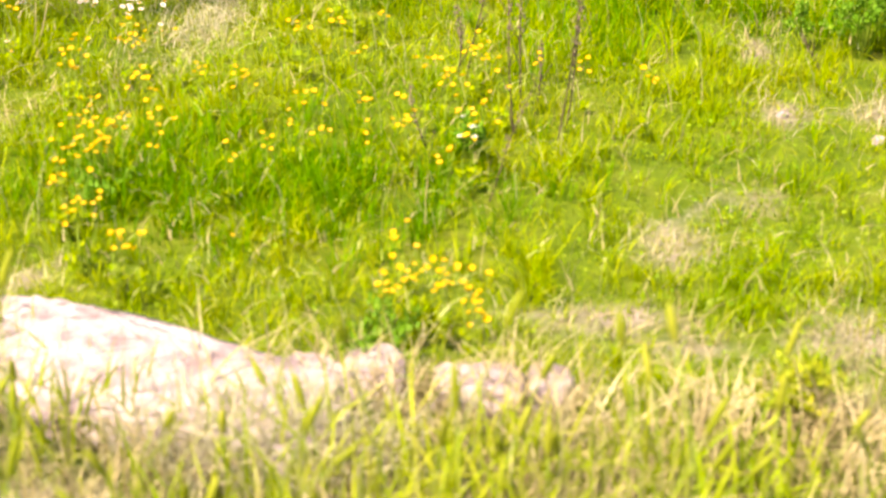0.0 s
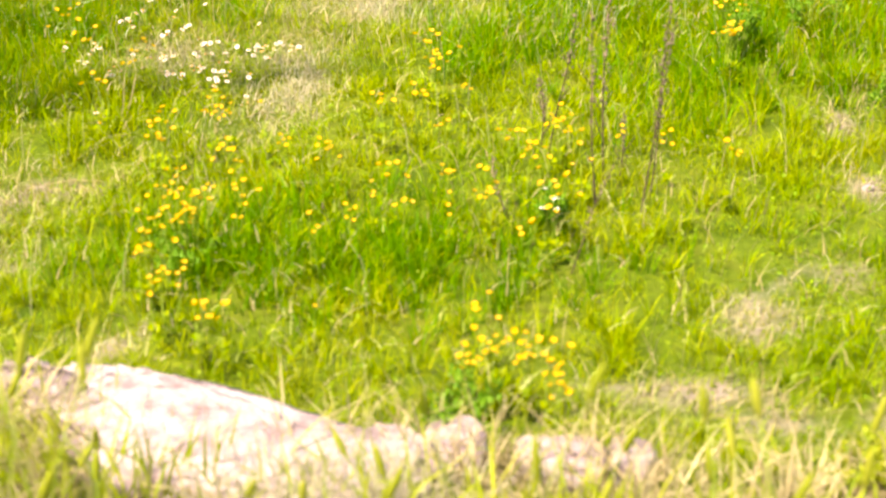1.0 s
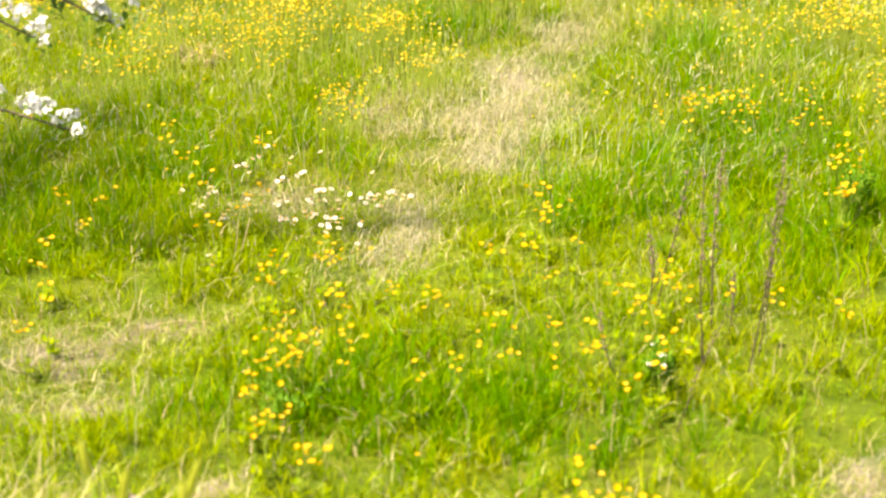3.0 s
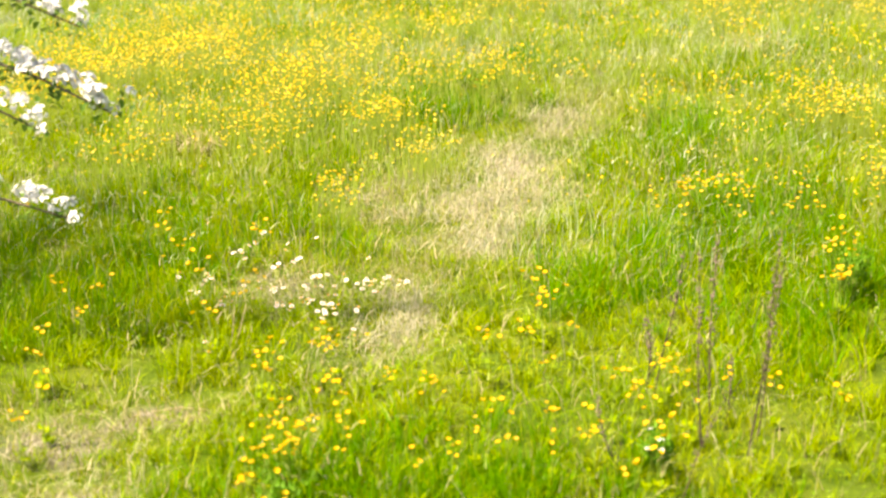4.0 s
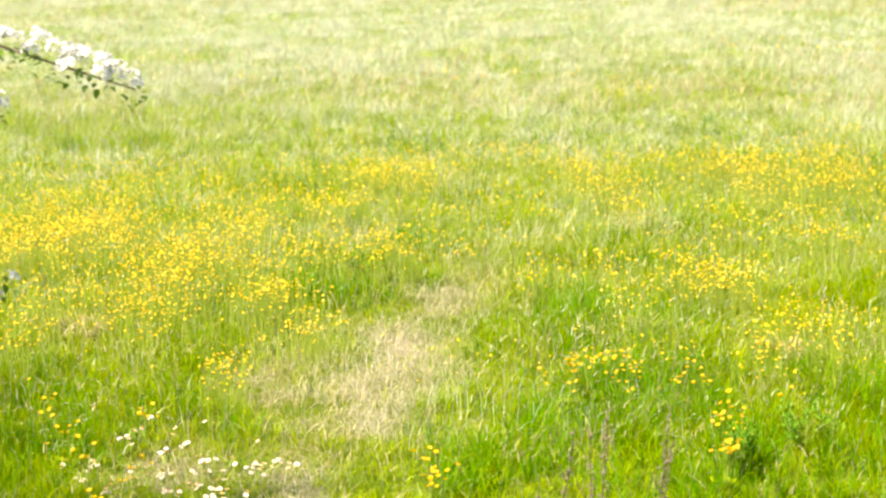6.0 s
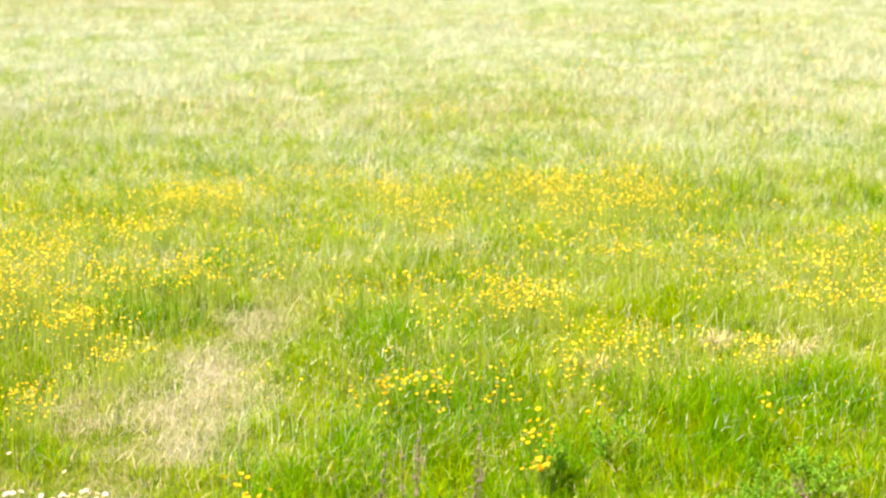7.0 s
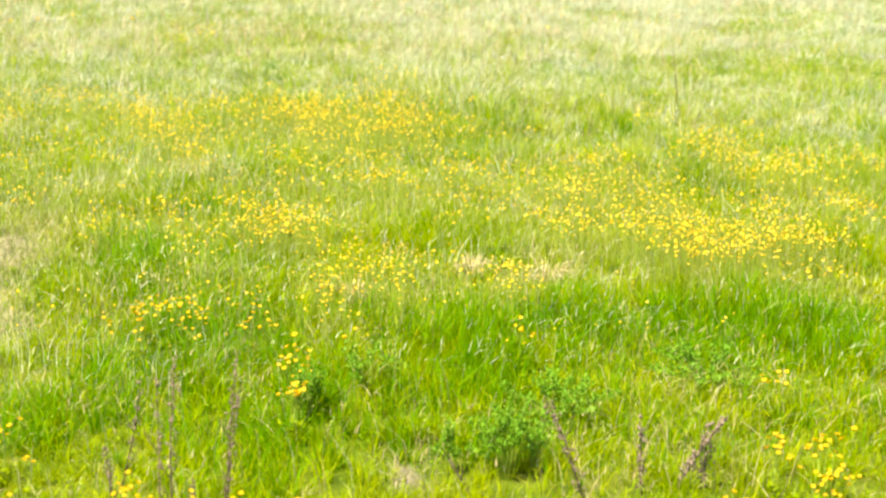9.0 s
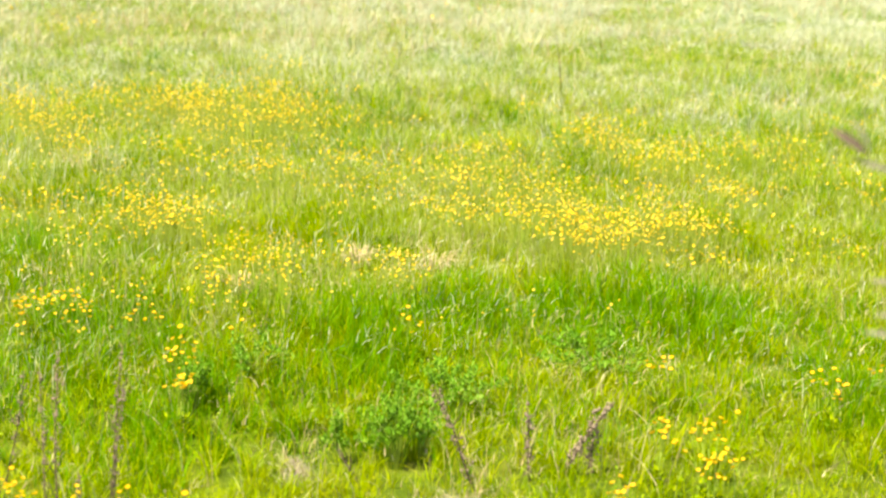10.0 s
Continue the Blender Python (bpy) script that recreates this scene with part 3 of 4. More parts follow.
rock("rock", (-0.55, 2.57, 0.01), (0.42, 0.15, 0.125), -27, M_STONE, "large pale pinkish limestone rock bedded in grass", 1.3, 5)
rock("rock", (-0.9, 2.74, 0.01), (0.13, 0.07, 0.075), -28, M_DARK_STONE, "cracked grey end of a weathered rock", 4.1, 5, 0.45, 0.7)
for px, py, s, seed in ((-0.115, 2.6, 0.055, 2.2), (0.06, 2.55, 0.06, 3.3), (0.19, 2.57, 0.045, 5.1), (-0.22, 2.56, 0.06, 6.4), (0.83, 3.82, 0.009, 7.7), (1.03, 3.67, 0.013, 8.2)):
    rock("rock", (px, py, s * 0.4), (s * 1.4, s, s * 0.9), seed * 50, M_STONE, "small pale stone lying in the grass", seed, 3, 0.25, 0.9)


# ---- buttercups ----
def petal_ring(soup, centre, tilt, spin, radius, count, material_cup=0.35, width=1.15):
    """Rounded petals that form a shallow cup, facing the way that tilt gives."""
    axis = np.array([math.sin(tilt) * math.cos(spin), math.sin(tilt) * math.sin(spin), math.cos(tilt)])
    a = np.cross(axis, (0.3, 0.9, 0.1))
    a /= np.linalg.norm(a)
    b = np.cross(axis, a)
    for k in range(count):
        g = 2 * np.pi * (k + 0.2 * RNG.random()) / count
        d, s = math.cos(g) * a + math.sin(g) * b, -math.sin(g) * a + math.cos(g) * b
        w = radius * width * 2 * math.sin(math.pi / count) * 0.5
        up = axis * radius * material_cup
        v = [centre, centre + d * radius * 0.6 - s * w + up * 0.45, centre + d * radius * 0.95 - s * w * 0.55 + up,
             centre + d * radius * 0.95 + s * w * 0.55 + up, centre + d * radius * 0.6 + s * w + up * 0.45]
        soup.add(v, [(0, 1, 2), (0, 2, 3), (0, 3, 4)])


def flower_mesh(name, radius, count, material, cup, width):
    s = Soup()
    petal_ring(s, np.zeros(3), 0.0, 0.0, radius, count, cup, width)
    return s.mesh(name, material)


BUTTERCUP_FLOWER = flower_mesh("buttercup_petals", 0.0078, 5, M_YELLOW, 0.85, 1.3)


def buttercup(height, heads, seed):
    """One plant at the origin: branching stem, cut leaves, and open flowers."""
    rng = np.random.default_rng(seed)
    root = new("buttercup")
    s, tips = Soup(), []
    lean = rng.uniform(-0.15, 0.15, 2)
    fork = np.array([lean[0] * height * 0.5, lean[1] * height * 0.5, height * 0.55])
    s.tube([(0, 0, -0.01), fork * 0.5 + (0.003, 0, 0), fork], (0.0016, 0.0014, 0.0012), 4)
    for k in range(heads):
        g = 2 * np.pi * k / heads + rng.uniform(-0.4, 0.4)
        reach = rng.uniform(0.008, 0.035) if heads > 1 else 0.01
        tip = fork + np.array([math.cos(g) * reach, math.sin(g) * reach, height * rng.uniform(0.25, 0.5)])
        mid = fork * 0.45 + tip * 0.55 + np.array([math.cos(g), math.sin(g), 0]) * 0.006
        s.tube([fork, mid, tip], (0.001, 0.0009, 0.0008), 3)
        tips.append(tip)
    part("stem", s.mesh("buttercup_stem", M_STEM), root)
    leaves = Soup()
    for k in range(4):
        g = rng.uniform(0, 2 * np.pi)
        h = rng.uniform(0.1, 0.6) * height
        d = np.array([math.cos(g), math.sin(g), 0.45])
        d /= np.linalg.norm(d)
        side = np.array([-math.sin(g), math.cos(g), 0])
        for turn in (-0.5, 0.0, 0.5):
            w = d * math.cos(turn) + side * math.sin(turn)
            leaves.leaf(fork * (h / height), w, np.cross((0, 0, 1), w) / np.linalg.norm(np.cross((0, 0, 1), w)), rng.uniform(0.02, 0.04), 0.008)
    tagged(part("foliage", leaves.mesh("buttercup_foliage", M_GRASS), root), kind="stuff")
    for tip in tips:
        part("flower", BUTTERCUP_FLOWER, root, pose(*tip, rng.uniform(-30, 30), rng.uniform(-30, 30), rng.uniform(0, 360)))
    return tagged(root, "buttercup plant with glossy yellow flowers on thin branching stems", "buttercup", "buttercups in the near grass")


BY_THE_ROCKS_A = [(-0.78, 3.42, 0.08, 0.11, 34), (-0.78, 3.16, 0.03, 0.02, 7), (-0.73, 3.01, 0.02, 0.05, 8), (-0.62, 2.90, 0.03, 0.03, 9),
    (-0.89, 3.82, 0.04, 0.05, 9), (-0.82, 3.94, 0.05, 0.03, 8), (-0.71, 4.03, 0.07, 0.05, 6), (-0.58, 3.78, 0.02, 0.02, 4),
    (-0.46, 3.72, 0.03, 0.05, 7), (-0.68, 3.60, 0.04, 0.05, 7), (-0.62, 3.43, 0.04, 0.03, 6), (-0.38, 3.41, 0.02, 0.02, 4),
    (-0.32, 3.52, 0.03, 0.03, 6), (-0.26, 3.41, 0.02, 0.01, 3), (-0.18, 3.44, 0.01, 0.02, 2), (-0.13, 3.63, 0.05, 0.03, 6),
    (-0.03, 3.72, 0.04, 0.03, 6), (-0.06, 3.48, 0.04, 0.03, 7), (0.02, 3.60, 0.02, 0.09, 7)]
BY_THE_ROCKS_B = [(0.05, 3.39, 0.02, 0.03, 4), (0.09, 3.50, 0.02, 0.02, 4), (0.01, 3.28, 0.02, 0.01, 3), (0.13, 3.69, 0.02, 0.02, 3),
    (0.09, 3.88, 0.01, 0.05, 5), (-0.46, 3.27, 0.02, 0.02, 2), (-0.43, 3.00, 0.01, 0.01, 1), (-0.09, 2.94, 0.01, 0.01, 2),
    (-0.06, 2.83, 0.03, 0.03, 10), (-0.09, 2.73, 0.02, 0.02, 7), (-0.00, 2.75, 0.02, 0.02, 9), (0.04, 2.70, 0.02, 0.04, 8),
    (0.05, 2.63, 0.01, 0.01, 3)]
MID_STANDS_A = [(-0.27, 4.40, 0.03, 0.05, 8), (-0.22, 4.32, 0.03, 0.04, 6), (-0.36, 3.99, 0.01, 0.05, 4), (-0.28, 4.04, 0.02, 0.02, 3),
    (-0.21, 3.88, 0.02, 0.01, 2), (-0.16, 4.14, 0.01, 0.03, 2), (0.24, 5.44, 0.10, 0.14, 24), (0.34, 5.39, 0.08, 0.11, 14),
    (0.12, 5.31, 0.05, 0.06, 10), (0.55, 5.27, 0.05, 0.12, 11), (0.65, 4.94, 0.03, 0.10, 7), (0.61, 4.71, 0.03, 0.14, 11),
    (0.56, 4.55, 0.02, 0.03, 12), (0.78, 5.61, 0.04, 0.10, 6), (0.36, 3.80, 0.03, 0.02, 3), (-1.48, 4.16, 0.01, 0.04, 4),
    (-1.61, 4.36, 0.02, 0.02, 4), (-1.49, 4.36, 0.03, 0.02, 3), (-1.48, 3.89, 0.04, 0.03, 5)]
MID_STANDS_B = [(-1.37, 3.61, 0.02, 0.02, 3), (-1.39, 3.48, 0.02, 0.03, 4), (-1.37, 4.77, 0.03, 0.08, 5), (-1.47, 5.00, 0.02, 0.06, 4),
    (-1.16, 4.98, 0.04, 0.07, 6), (-1.06, 4.51, 0.02, 0.02, 2), (-1.23, 4.52, 0.03, 0.04, 4), (-1.09, 4.39, 0.03, 0.02, 4),
    (-1.04, 5.63, 0.04, 0.11, 8), (-1.11, 4.10, 0.03, 0.03, 3), (0.47, 3.66, 0.02, 0.02, 3), (1.98, 4.47, 0.04, 0.06, 7),
    (2.41, 4.25, 0.03, 0.05, 12), (1.94, 3.99, 0.03, 0.03, 12), (1.76, 3.90, 0.02, 0.05, 10), (1.85, 3.80, 0.07, 0.06, 14),
    (1.51, 3.63, 0.03, 0.04, 8), (1.35, 5.02, 0.02, 0.05, 5), (0.81, 5.08, 0.01, 0.02, 2)]
MID_STANDS_C = [(2.63, 4.32, 0.02, 0.04, 4), (0.08, 3.85, 0.02, 0.04, 5), (0.22, 3.84, 0.01, 0.02, 3), (1.80, 3.74, 0.02, 0.03, 5)]
FIELD_A = [(-2.24, 7.51, 0.32, 0.63, 110), (-1.94, 7.45, 0.24, 0.43, 80), (-2.39, 7.15, 0.23, 0.46, 50), (-1.45, 6.73, 0.16, 0.35, 60),
    (-2.07, 8.99, 0.28, 0.35, 22), (-1.35, 7.83, 0.20, 0.47, 50), (-0.98, 6.39, 0.12, 0.15, 26), (-1.36, 7.15, 0.15, 0.40, 35),
    (-0.97, 7.15, 0.15, 0.34, 25), (-0.61, 7.21, 0.11, 0.25, 26), (-0.93, 8.17, 0.14, 0.29, 25), (-0.67, 9.17, 0.21, 0.36, 70),
    (-2.43, 6.72, 0.14, 0.51, 40), (-1.82, 5.95, 0.15, 0.20, 18), (-1.37, 6.21, 0.15, 0.22, 20), (-0.77, 5.97, 0.08, 0.10, 10),
    (-2.15, 8.19, 0.34, 0.44, 40), (-1.24, 8.80, 0.36, 0.50, 30), (-2.92, 9.01, 0.32, 0.44, 20)]
FIELD_B = [(-1.00, 5.48, 0.04, 0.17, 8), (-1.66, 6.43, 0.20, 0.28, 22), (-0.08, 9.83, 0.20, 0.25, 34), (0.29, 9.21, 0.12, 0.29, 45),
    (0.48, 8.68, 0.16, 0.59, 100), (0.88, 9.23, 0.19, 0.33, 75), (1.18, 9.13, 0.12, 0.36, 70), (1.54, 9.04, 0.32, 0.57, 260),
    (1.87, 10.39, 0.10, 0.28, 16), (0.80, 12.32, 0.16, 0.26, 24), (0.35, 6.88, 0.14, 0.19, 26), (0.76, 6.60, 0.11, 0.21, 70),
    (0.67, 6.75, 0.09, 0.18, 22), (1.00, 5.84, 0.09, 0.11, 26), (0.11, 6.70, 0.09, 0.20, 12), (1.05, 7.51, 0.28, 0.62, 50),
    (1.33, 7.49, 0.18, 0.35, 36), (-0.22, 7.50, 0.15, 0.24, 18), (0.14, 7.98, 0.21, 0.42, 20)]
FIELD_C = [(0.49, 6.21, 0.21, 0.34, 20), (0.78, 5.56, 0.15, 0.17, 16), (0.95, 6.04, 0.12, 0.13, 14), (-0.29, 8.16, 0.19, 0.29, 20),
    (1.71, 7.66, 0.08, 0.13, 20), (1.89, 7.09, 0.20, 0.23, 34), (2.15, 7.18, 0.10, 0.18, 26), (3.10, 7.83, 0.16, 0.31, 100),
    (3.39, 7.52, 0.17, 0.19, 45), (2.41, 7.67, 0.17, 0.19, 26), (2.40, 7.04, 0.15, 0.23, 36), (1.89, 6.45, 0.09, 0.13, 30),
    (2.16, 6.47, 0.09, 0.17, 36), (2.43, 6.70, 0.07, 0.21, 28), (2.39, 6.10, 0.13, 0.23, 110), (2.76, 6.20, 0.14, 0.17, 90),
    (3.26, 6.67, 0.10, 0.15, 34), (3.77, 7.56, 0.09, 0.19, 26), (4.09, 7.90, 0.07, 0.15, 10)]
FIELD_D = [(4.67, 8.30, 0.13, 0.26, 14), (3.81, 6.44, 0.05, 0.21, 14), (1.47, 5.69, 0.08, 0.09, 22), (3.18, 5.65, 0.11, 0.10, 10),
    (5.62, 9.69, 0.09, 0.22, 12), (5.37, 11.53, 0.05, 0.24, 6), (2.62, 5.60, 0.09, 0.08, 10), (1.59, 6.78, 0.14, 0.21, 16),
    (1.24, 5.98, 0.10, 0.20, 10), (2.92, 6.87, 0.23, 0.22, 28), (2.98, 8.80, 0.06, 0.14, 6), (3.85, 7.02, 0.17, 0.19, 16),
    (2.22, 6.03, 0.09, 0.12, 20)]
KINDS = {h: [buttercup(0.19 + 0.02 * i, h, 10 * h + i) for i in range(2)] for h in (1, 2, 3, 4)}
spare = {id(o) for group in KINDS.values() for o in group}


def plant_buttercup(px, py, heads, scale):
    """Place a plant; the first of each kind is used itself."""
    kind = KINDS[heads][RNG.integers(2)]
    m = pose(px, py, gz(px, py), RNG.uniform(-6, 6), RNG.uniform(-6, 6), RNG.uniform(0, 360)) @ Matrix.Scale(scale, 4)
    if id(kind) in spare:
        spare.discard(id(kind))
        kind.matrix_basis = m
    else:
        ob = copy_thing(kind, m)
        ob.matrix_basis = m


def near_patches(patches, scale):
    for bx, by, rx, ry, n in patches:
        left = int(n * 1.35 + 0.5)
        while left > 0:
            heads = int(min(left, RNG.choice([1, 2, 2, 3, 4])))
            plant_buttercup(bx + RNG.uniform(-1, 1) * rx, by + RNG.uniform(-1, 1) * ry, heads, scale * RNG.uniform(0.8, 1.15))
            left -= heads


near_patches(BY_THE_ROCKS_A + BY_THE_ROCKS_B, 0.8)
near_patches(MID_STANDS_A + MID_STANDS_B + MID_STANDS_C, 0.86)


def flower_field(name, places, heights, radius, label):
    """Countless flowers on stalks, in one mesh each for stalks and petals."""
    p, h = np.asarray(places, float), np.asarray(heights, float)
    n = len(p)
    z = ground_z(p[:, 0], p[:, 1])
    foot = np.stack([p[:, 0], p[:, 1], z], 1)
    tip = foot + np.concatenate([RNG.uniform(-0.03, 0.03, (n, 2)), h[:, None]], 1)
    tilt, spin, r = RNG.uniform(0.0, 1.1, n), RNG.uniform(0, 2 * np.pi, n), radius * RNG.uniform(0.6, 1.3, n)
    axis = np.stack([np.sin(tilt) * np.cos(spin), np.sin(tilt) * np.sin(spin), np.cos(tilt)], 1)
    a = np.cross(axis, (0.3, 0.9, 0.1))
    a /= np.linalg.norm(a, axis=1)[:, None]
    b = np.cross(axis, a)
    cols, tris, o = [tip], [], (np.arange(n) * 16)[:, None]
    for k in range(5):
        g = 2 * np.pi * k / 5 + spin
        d = np.cos(g)[:, None] * a + np.sin(g)[:, None] * b
        s = -np.sin(g)[:, None] * a + np.cos(g)[:, None] * b
        up, w = axis * (0.7 * r)[:, None], 0.72 * r[:, None]
        cols += [tip + d * 0.6 * r[:, None] - s * w + up * 0.45, tip + d * 1.05 * r[:, None] + up, tip + d * 0.6 * r[:, None] + s * w + up * 0.45]
        c = 1 + 3 * k
        tris += [o + [0, c, c + 1], o + [0, c + 1, c + 2]]
    ob = new(name, mesh_of(name, np.stack(cols, 1).reshape(-1, 3), np.stack(tris, 1).reshape(-1, 3), M_FIELD_YELLOW))
    tagged(ob, label, "buttercup", kind="stuff")
    w = np.array([0.0011, 0.0, 0.0])
    mid = foot * 0.4 + tip * 0.6 + RNG.uniform(-0.008, 0.008, (n, 3))
    o = (np.arange(n) * 5)[:, None]
    stems = mesh_of("stalks", np.stack([foot - w, foot + w, mid - w, mid + w, tip], 1).reshape(-1, 3),
                    np.stack([o + [0, 1, 3], o + [0, 3, 2], o + [2, 3, 4]], 1).reshape(-1, 3), M_FIELD_STEM)
    tagged(part("stalks", stems, ob), kind="stuff")


places, heights = [], []
for bx, by, rx, ry, n in FIELD_A + FIELD_B + FIELD_C + FIELD_D:
    for k in range(max(3, int(n * (2.1 if bx < -0.5 else 0.95)))):
        px, py = bx + RNG.normal() * rx * 0.8, by + RNG.normal() * ry * 0.75
        top = RNG.uniform(0.13, 0.2)
        for j in range(1 + RNG.poisson(4.2)):
            places.append((px + RNG.normal() * 0.035, py + RNG.normal() * 0.05))
            heights.append(top + RNG.uniform(-0.03, 0.02))
x, y = sow(5.2, 10.5, 45, lambda x, y: np.clip(2.2 * (wave(x, y, 1.3, 61) - 0.35), 0, 1) * (1 - open_ground(x, y)))
places += list(zip(x, y))
heights += list(RNG.uniform(0.1, 0.18, len(x)))
flower_field("buttercup_field", places, heights, 0.0048, "countless yellow buttercups swaying over the meadow grass")
x, y = sow(11.0, 26.0, 5, lambda x, y: np.clip(5 * (wave(x, y, 1.9, 63) - 0.72), 0, 1))
flower_field("buttercup_field", list(zip(x, y)), RNG.uniform(0.12, 0.2, len(x)), 0.012, "scattered yellow buttercups in the far field")


# ---- daisies on the short turf ----
DAISY_RAYS = flower_mesh("daisy_rays", 0.0078, 12, M_DAISY, 0.1, 0.95)
disc = Soup()
disc.tube([(0, 0, -0.001), (0, 0, 0.0012), (0, 0, 0.0024)], (0.0034, 0.0036, 0.0018), 7)
DAISY_DISC = disc.mesh("daisy_disc", M_DISC)
stalk = Soup()
stalk.tube([(0, 0, -0.1), (0.003, 0.001, -0.05), (0, 0, 0)], (0.0009, 0.0009, 0.0008), 4)
DAISY_STALK = stalk.mesh("daisy_stalk", M_STEM)


def daisy():
    root = new("daisy")
    part("stalk", DAISY_STALK, root)
    part("ray_petals", DAISY_RAYS, root, label="white ray petals")
    part("disc", DAISY_DISC, root, label="yellow flower disc")
    return tagged(root, "small white daisy on a short stalk in trodden turf", "daisy", "daisies beside the trail")


first = daisy()
first.matrix_basis = pose(-1.13, 4.15, gz(-1.13, 4.15) + 0.06)
daisy_rng = np.random.default_rng(5)
DAISIES_A = [(-1.21, 5.12, 0.04, 0.06, 6), (-1.22, 4.96, 0.03, 0.03, 6), (-1.38, 5.20, 0.01, 0.01, 1), (-1.35, 4.67, 0.02, 0.04, 3),
    (-1.27, 4.59, 0.02, 0.05, 3), (-1.26, 4.70, 0.02, 0.03, 5), (-1.05, 4.65, 0.04, 0.05, 7), (-1.15, 4.50, 0.02, 0.04, 5),
    (-0.98, 4.46, 0.03, 0.02, 8), (-0.92, 4.51, 0.02, 0.04, 7), (-0.94, 4.79, 0.04, 0.03, 8), (-0.94, 4.70, 0.03, 0.03, 5),
    (-0.85, 4.44, 0.03, 0.03, 8), (-0.85, 4.37, 0.03, 0.01, 4), (-0.78, 4.48, 0.01, 0.02, 2), (-0.85, 4.75, 0.01, 0.02, 2),
    (-0.78, 4.74, 0.03, 0.03, 12), (-0.74, 4.78, 0.02, 0.02, 4), (-0.75, 4.68, 0.01, 0.01, 2)]
DAISIES_B = [(-0.68, 4.77, 0.02, 0.02, 5), (-0.82, 4.97, 0.01, 0.02, 1), (-1.09, 5.05, 0.01, 0.02, 2), (-1.01, 5.15, 0.01, 0.02, 1),
    (-1.08, 4.86, 0.02, 0.03, 3), (-1.10, 4.07, 0.00, 0.01, 1), (-0.76, 4.30, 0.01, 0.02, 3), (-0.79, 4.63, 0.01, 0.01, 1),
    (-1.05, 4.95, 0.02, 0.03, 3), (-0.86, 4.63, 0.02, 0.03, 3), (-1.13, 4.69, 0.02, 0.04, 3)]
for bx, by, rx, ry, n in DAISIES_A + DAISIES_B:
    for k in range(n):
        px, py = bx + daisy_rng.uniform(-1, 1) * rx, by + daisy_rng.uniform(-1, 1) * ry
        copy_thing(first, pose(px, py, gz(px, py) + daisy_rng.uniform(0.05, 0.075), daisy_rng.uniform(-20, 35), daisy_rng.uniform(-28, 28), daisy_rng.uniform(0, 360)))


# ---- dead upright stalks ----
def dead_stalk(foot, tip, seed, heavy=1.0, head_from=0.45):
    rng = np.random.default_rng(seed)
    foot = np.array([*foot, gz(*foot) - 0.01])
    root = new("dead_stalk")
    root.location = foot
    d = np.asarray(tip, float) - foot
    s, husks = Soup(), Soup()
    pts = [d * k + np.array([math.sin(k * 4 + seed) * 0.02, math.cos(k * 3.2 + seed) * 0.014, 0]) * k * (1 - k * 0.6) for k in np.linspace(0, 1, 9)]
    s.tube(pts, np.linspace(0.0028, 0.0012, 9) * heavy, 6)
    stem = part("stem", s.mesh("dead_stem", M_DEAD), root)
    for k in range(6):
        h = rng.uniform(0.25, 0.75)
        p = pts[int(h * 8)]
        g = rng.uniform(0, 6.28)
        w = np.array([math.cos(g) * 0.03, math.sin(g) * 0.03, 0.05]) * rng.uniform(0.6, 1.2)
        twig = Soup()
        twig.tube([p, p + w * 0.5 + (0, 0, -0.003), p + w], (0.0012, 0.001, 0.0007), 4)
        part("twig", twig.mesh("twig", M_DEAD), stem)
    for k in range(int(70 * heavy)):
        h = head_from + (1 - head_from) * (0.2 * rng.integers(0, 5) + 0.2 * rng.random() ** 1.6)
        p = pts[min(int(h * 8), 7)] + (pts[min(int(h * 8) + 1, 8)] - pts[min(int(h * 8), 7)]) * (h * 8 % 1)
        spread = 0.0075 * heavy * (0.8 + 0.9 * math.sin(9 * h + seed) ** 2)
        husks.blob(p + rng.normal(0, spread * 0.6, 3), rng.uniform(0.0016, 0.004) * heavy, (1, 1, 1.5), 0.5, rng)
    part("seed_head", husks.mesh("seed_head", M_SEED, False), root, label="grey-brown dry seed husks")
    return tagged(root, "dead brown plant stalk with dry grey seed head", "dead stalk", "dead stalks in the grass")


for foot, tip, seed, heavy in (((0.27, 3.66), (0.345, 3.77, 0.53), 1, 0.95), ((0.29, 3.7), (0.35, 3.8, 0.44), 2, 0.9), ((0.19, 3.85), (0.2, 3.98, 0.45), 3, 1.0),
                               ((0.17, 3.66), (0.14, 3.75, 0.49), 4, 0.9), ((0.06, 4.02), (0.12, 4.0, 0.4), 5, 0.9), ((0.04, 4.02), (0.04, 4.05, 0.21), 6, 0.9),
                               ((0.22, 3.8), (0.25, 3.9, 0.17), 7, 0.8), ((-0.02, 3.46), (-0.07, 3.5, 0.23), 8, 0.7), ((0.1, 3.35), (0.2, 3.5, 0.22), 9, 0.7),
                               ((1.52, 4.05), (1.64, 4.02, 0.22), 10, 1.5), ((1.43, 4.03), (1.41, 4.05, 0.21), 11, 1.2), ((1.27, 4.02), (1.16, 4.05, 0.28), 12, 1.2),
                               ((1.6, 4.06), (1.61, 4.05, 0.17), 13, 1.3), ((0.98, 4.1), (0.93, 4.12, 0.1), 14, 0.7)):
    dead_stalk(foot, tip, seed, heavy, 0.15 if seed > 9 else 0.45)


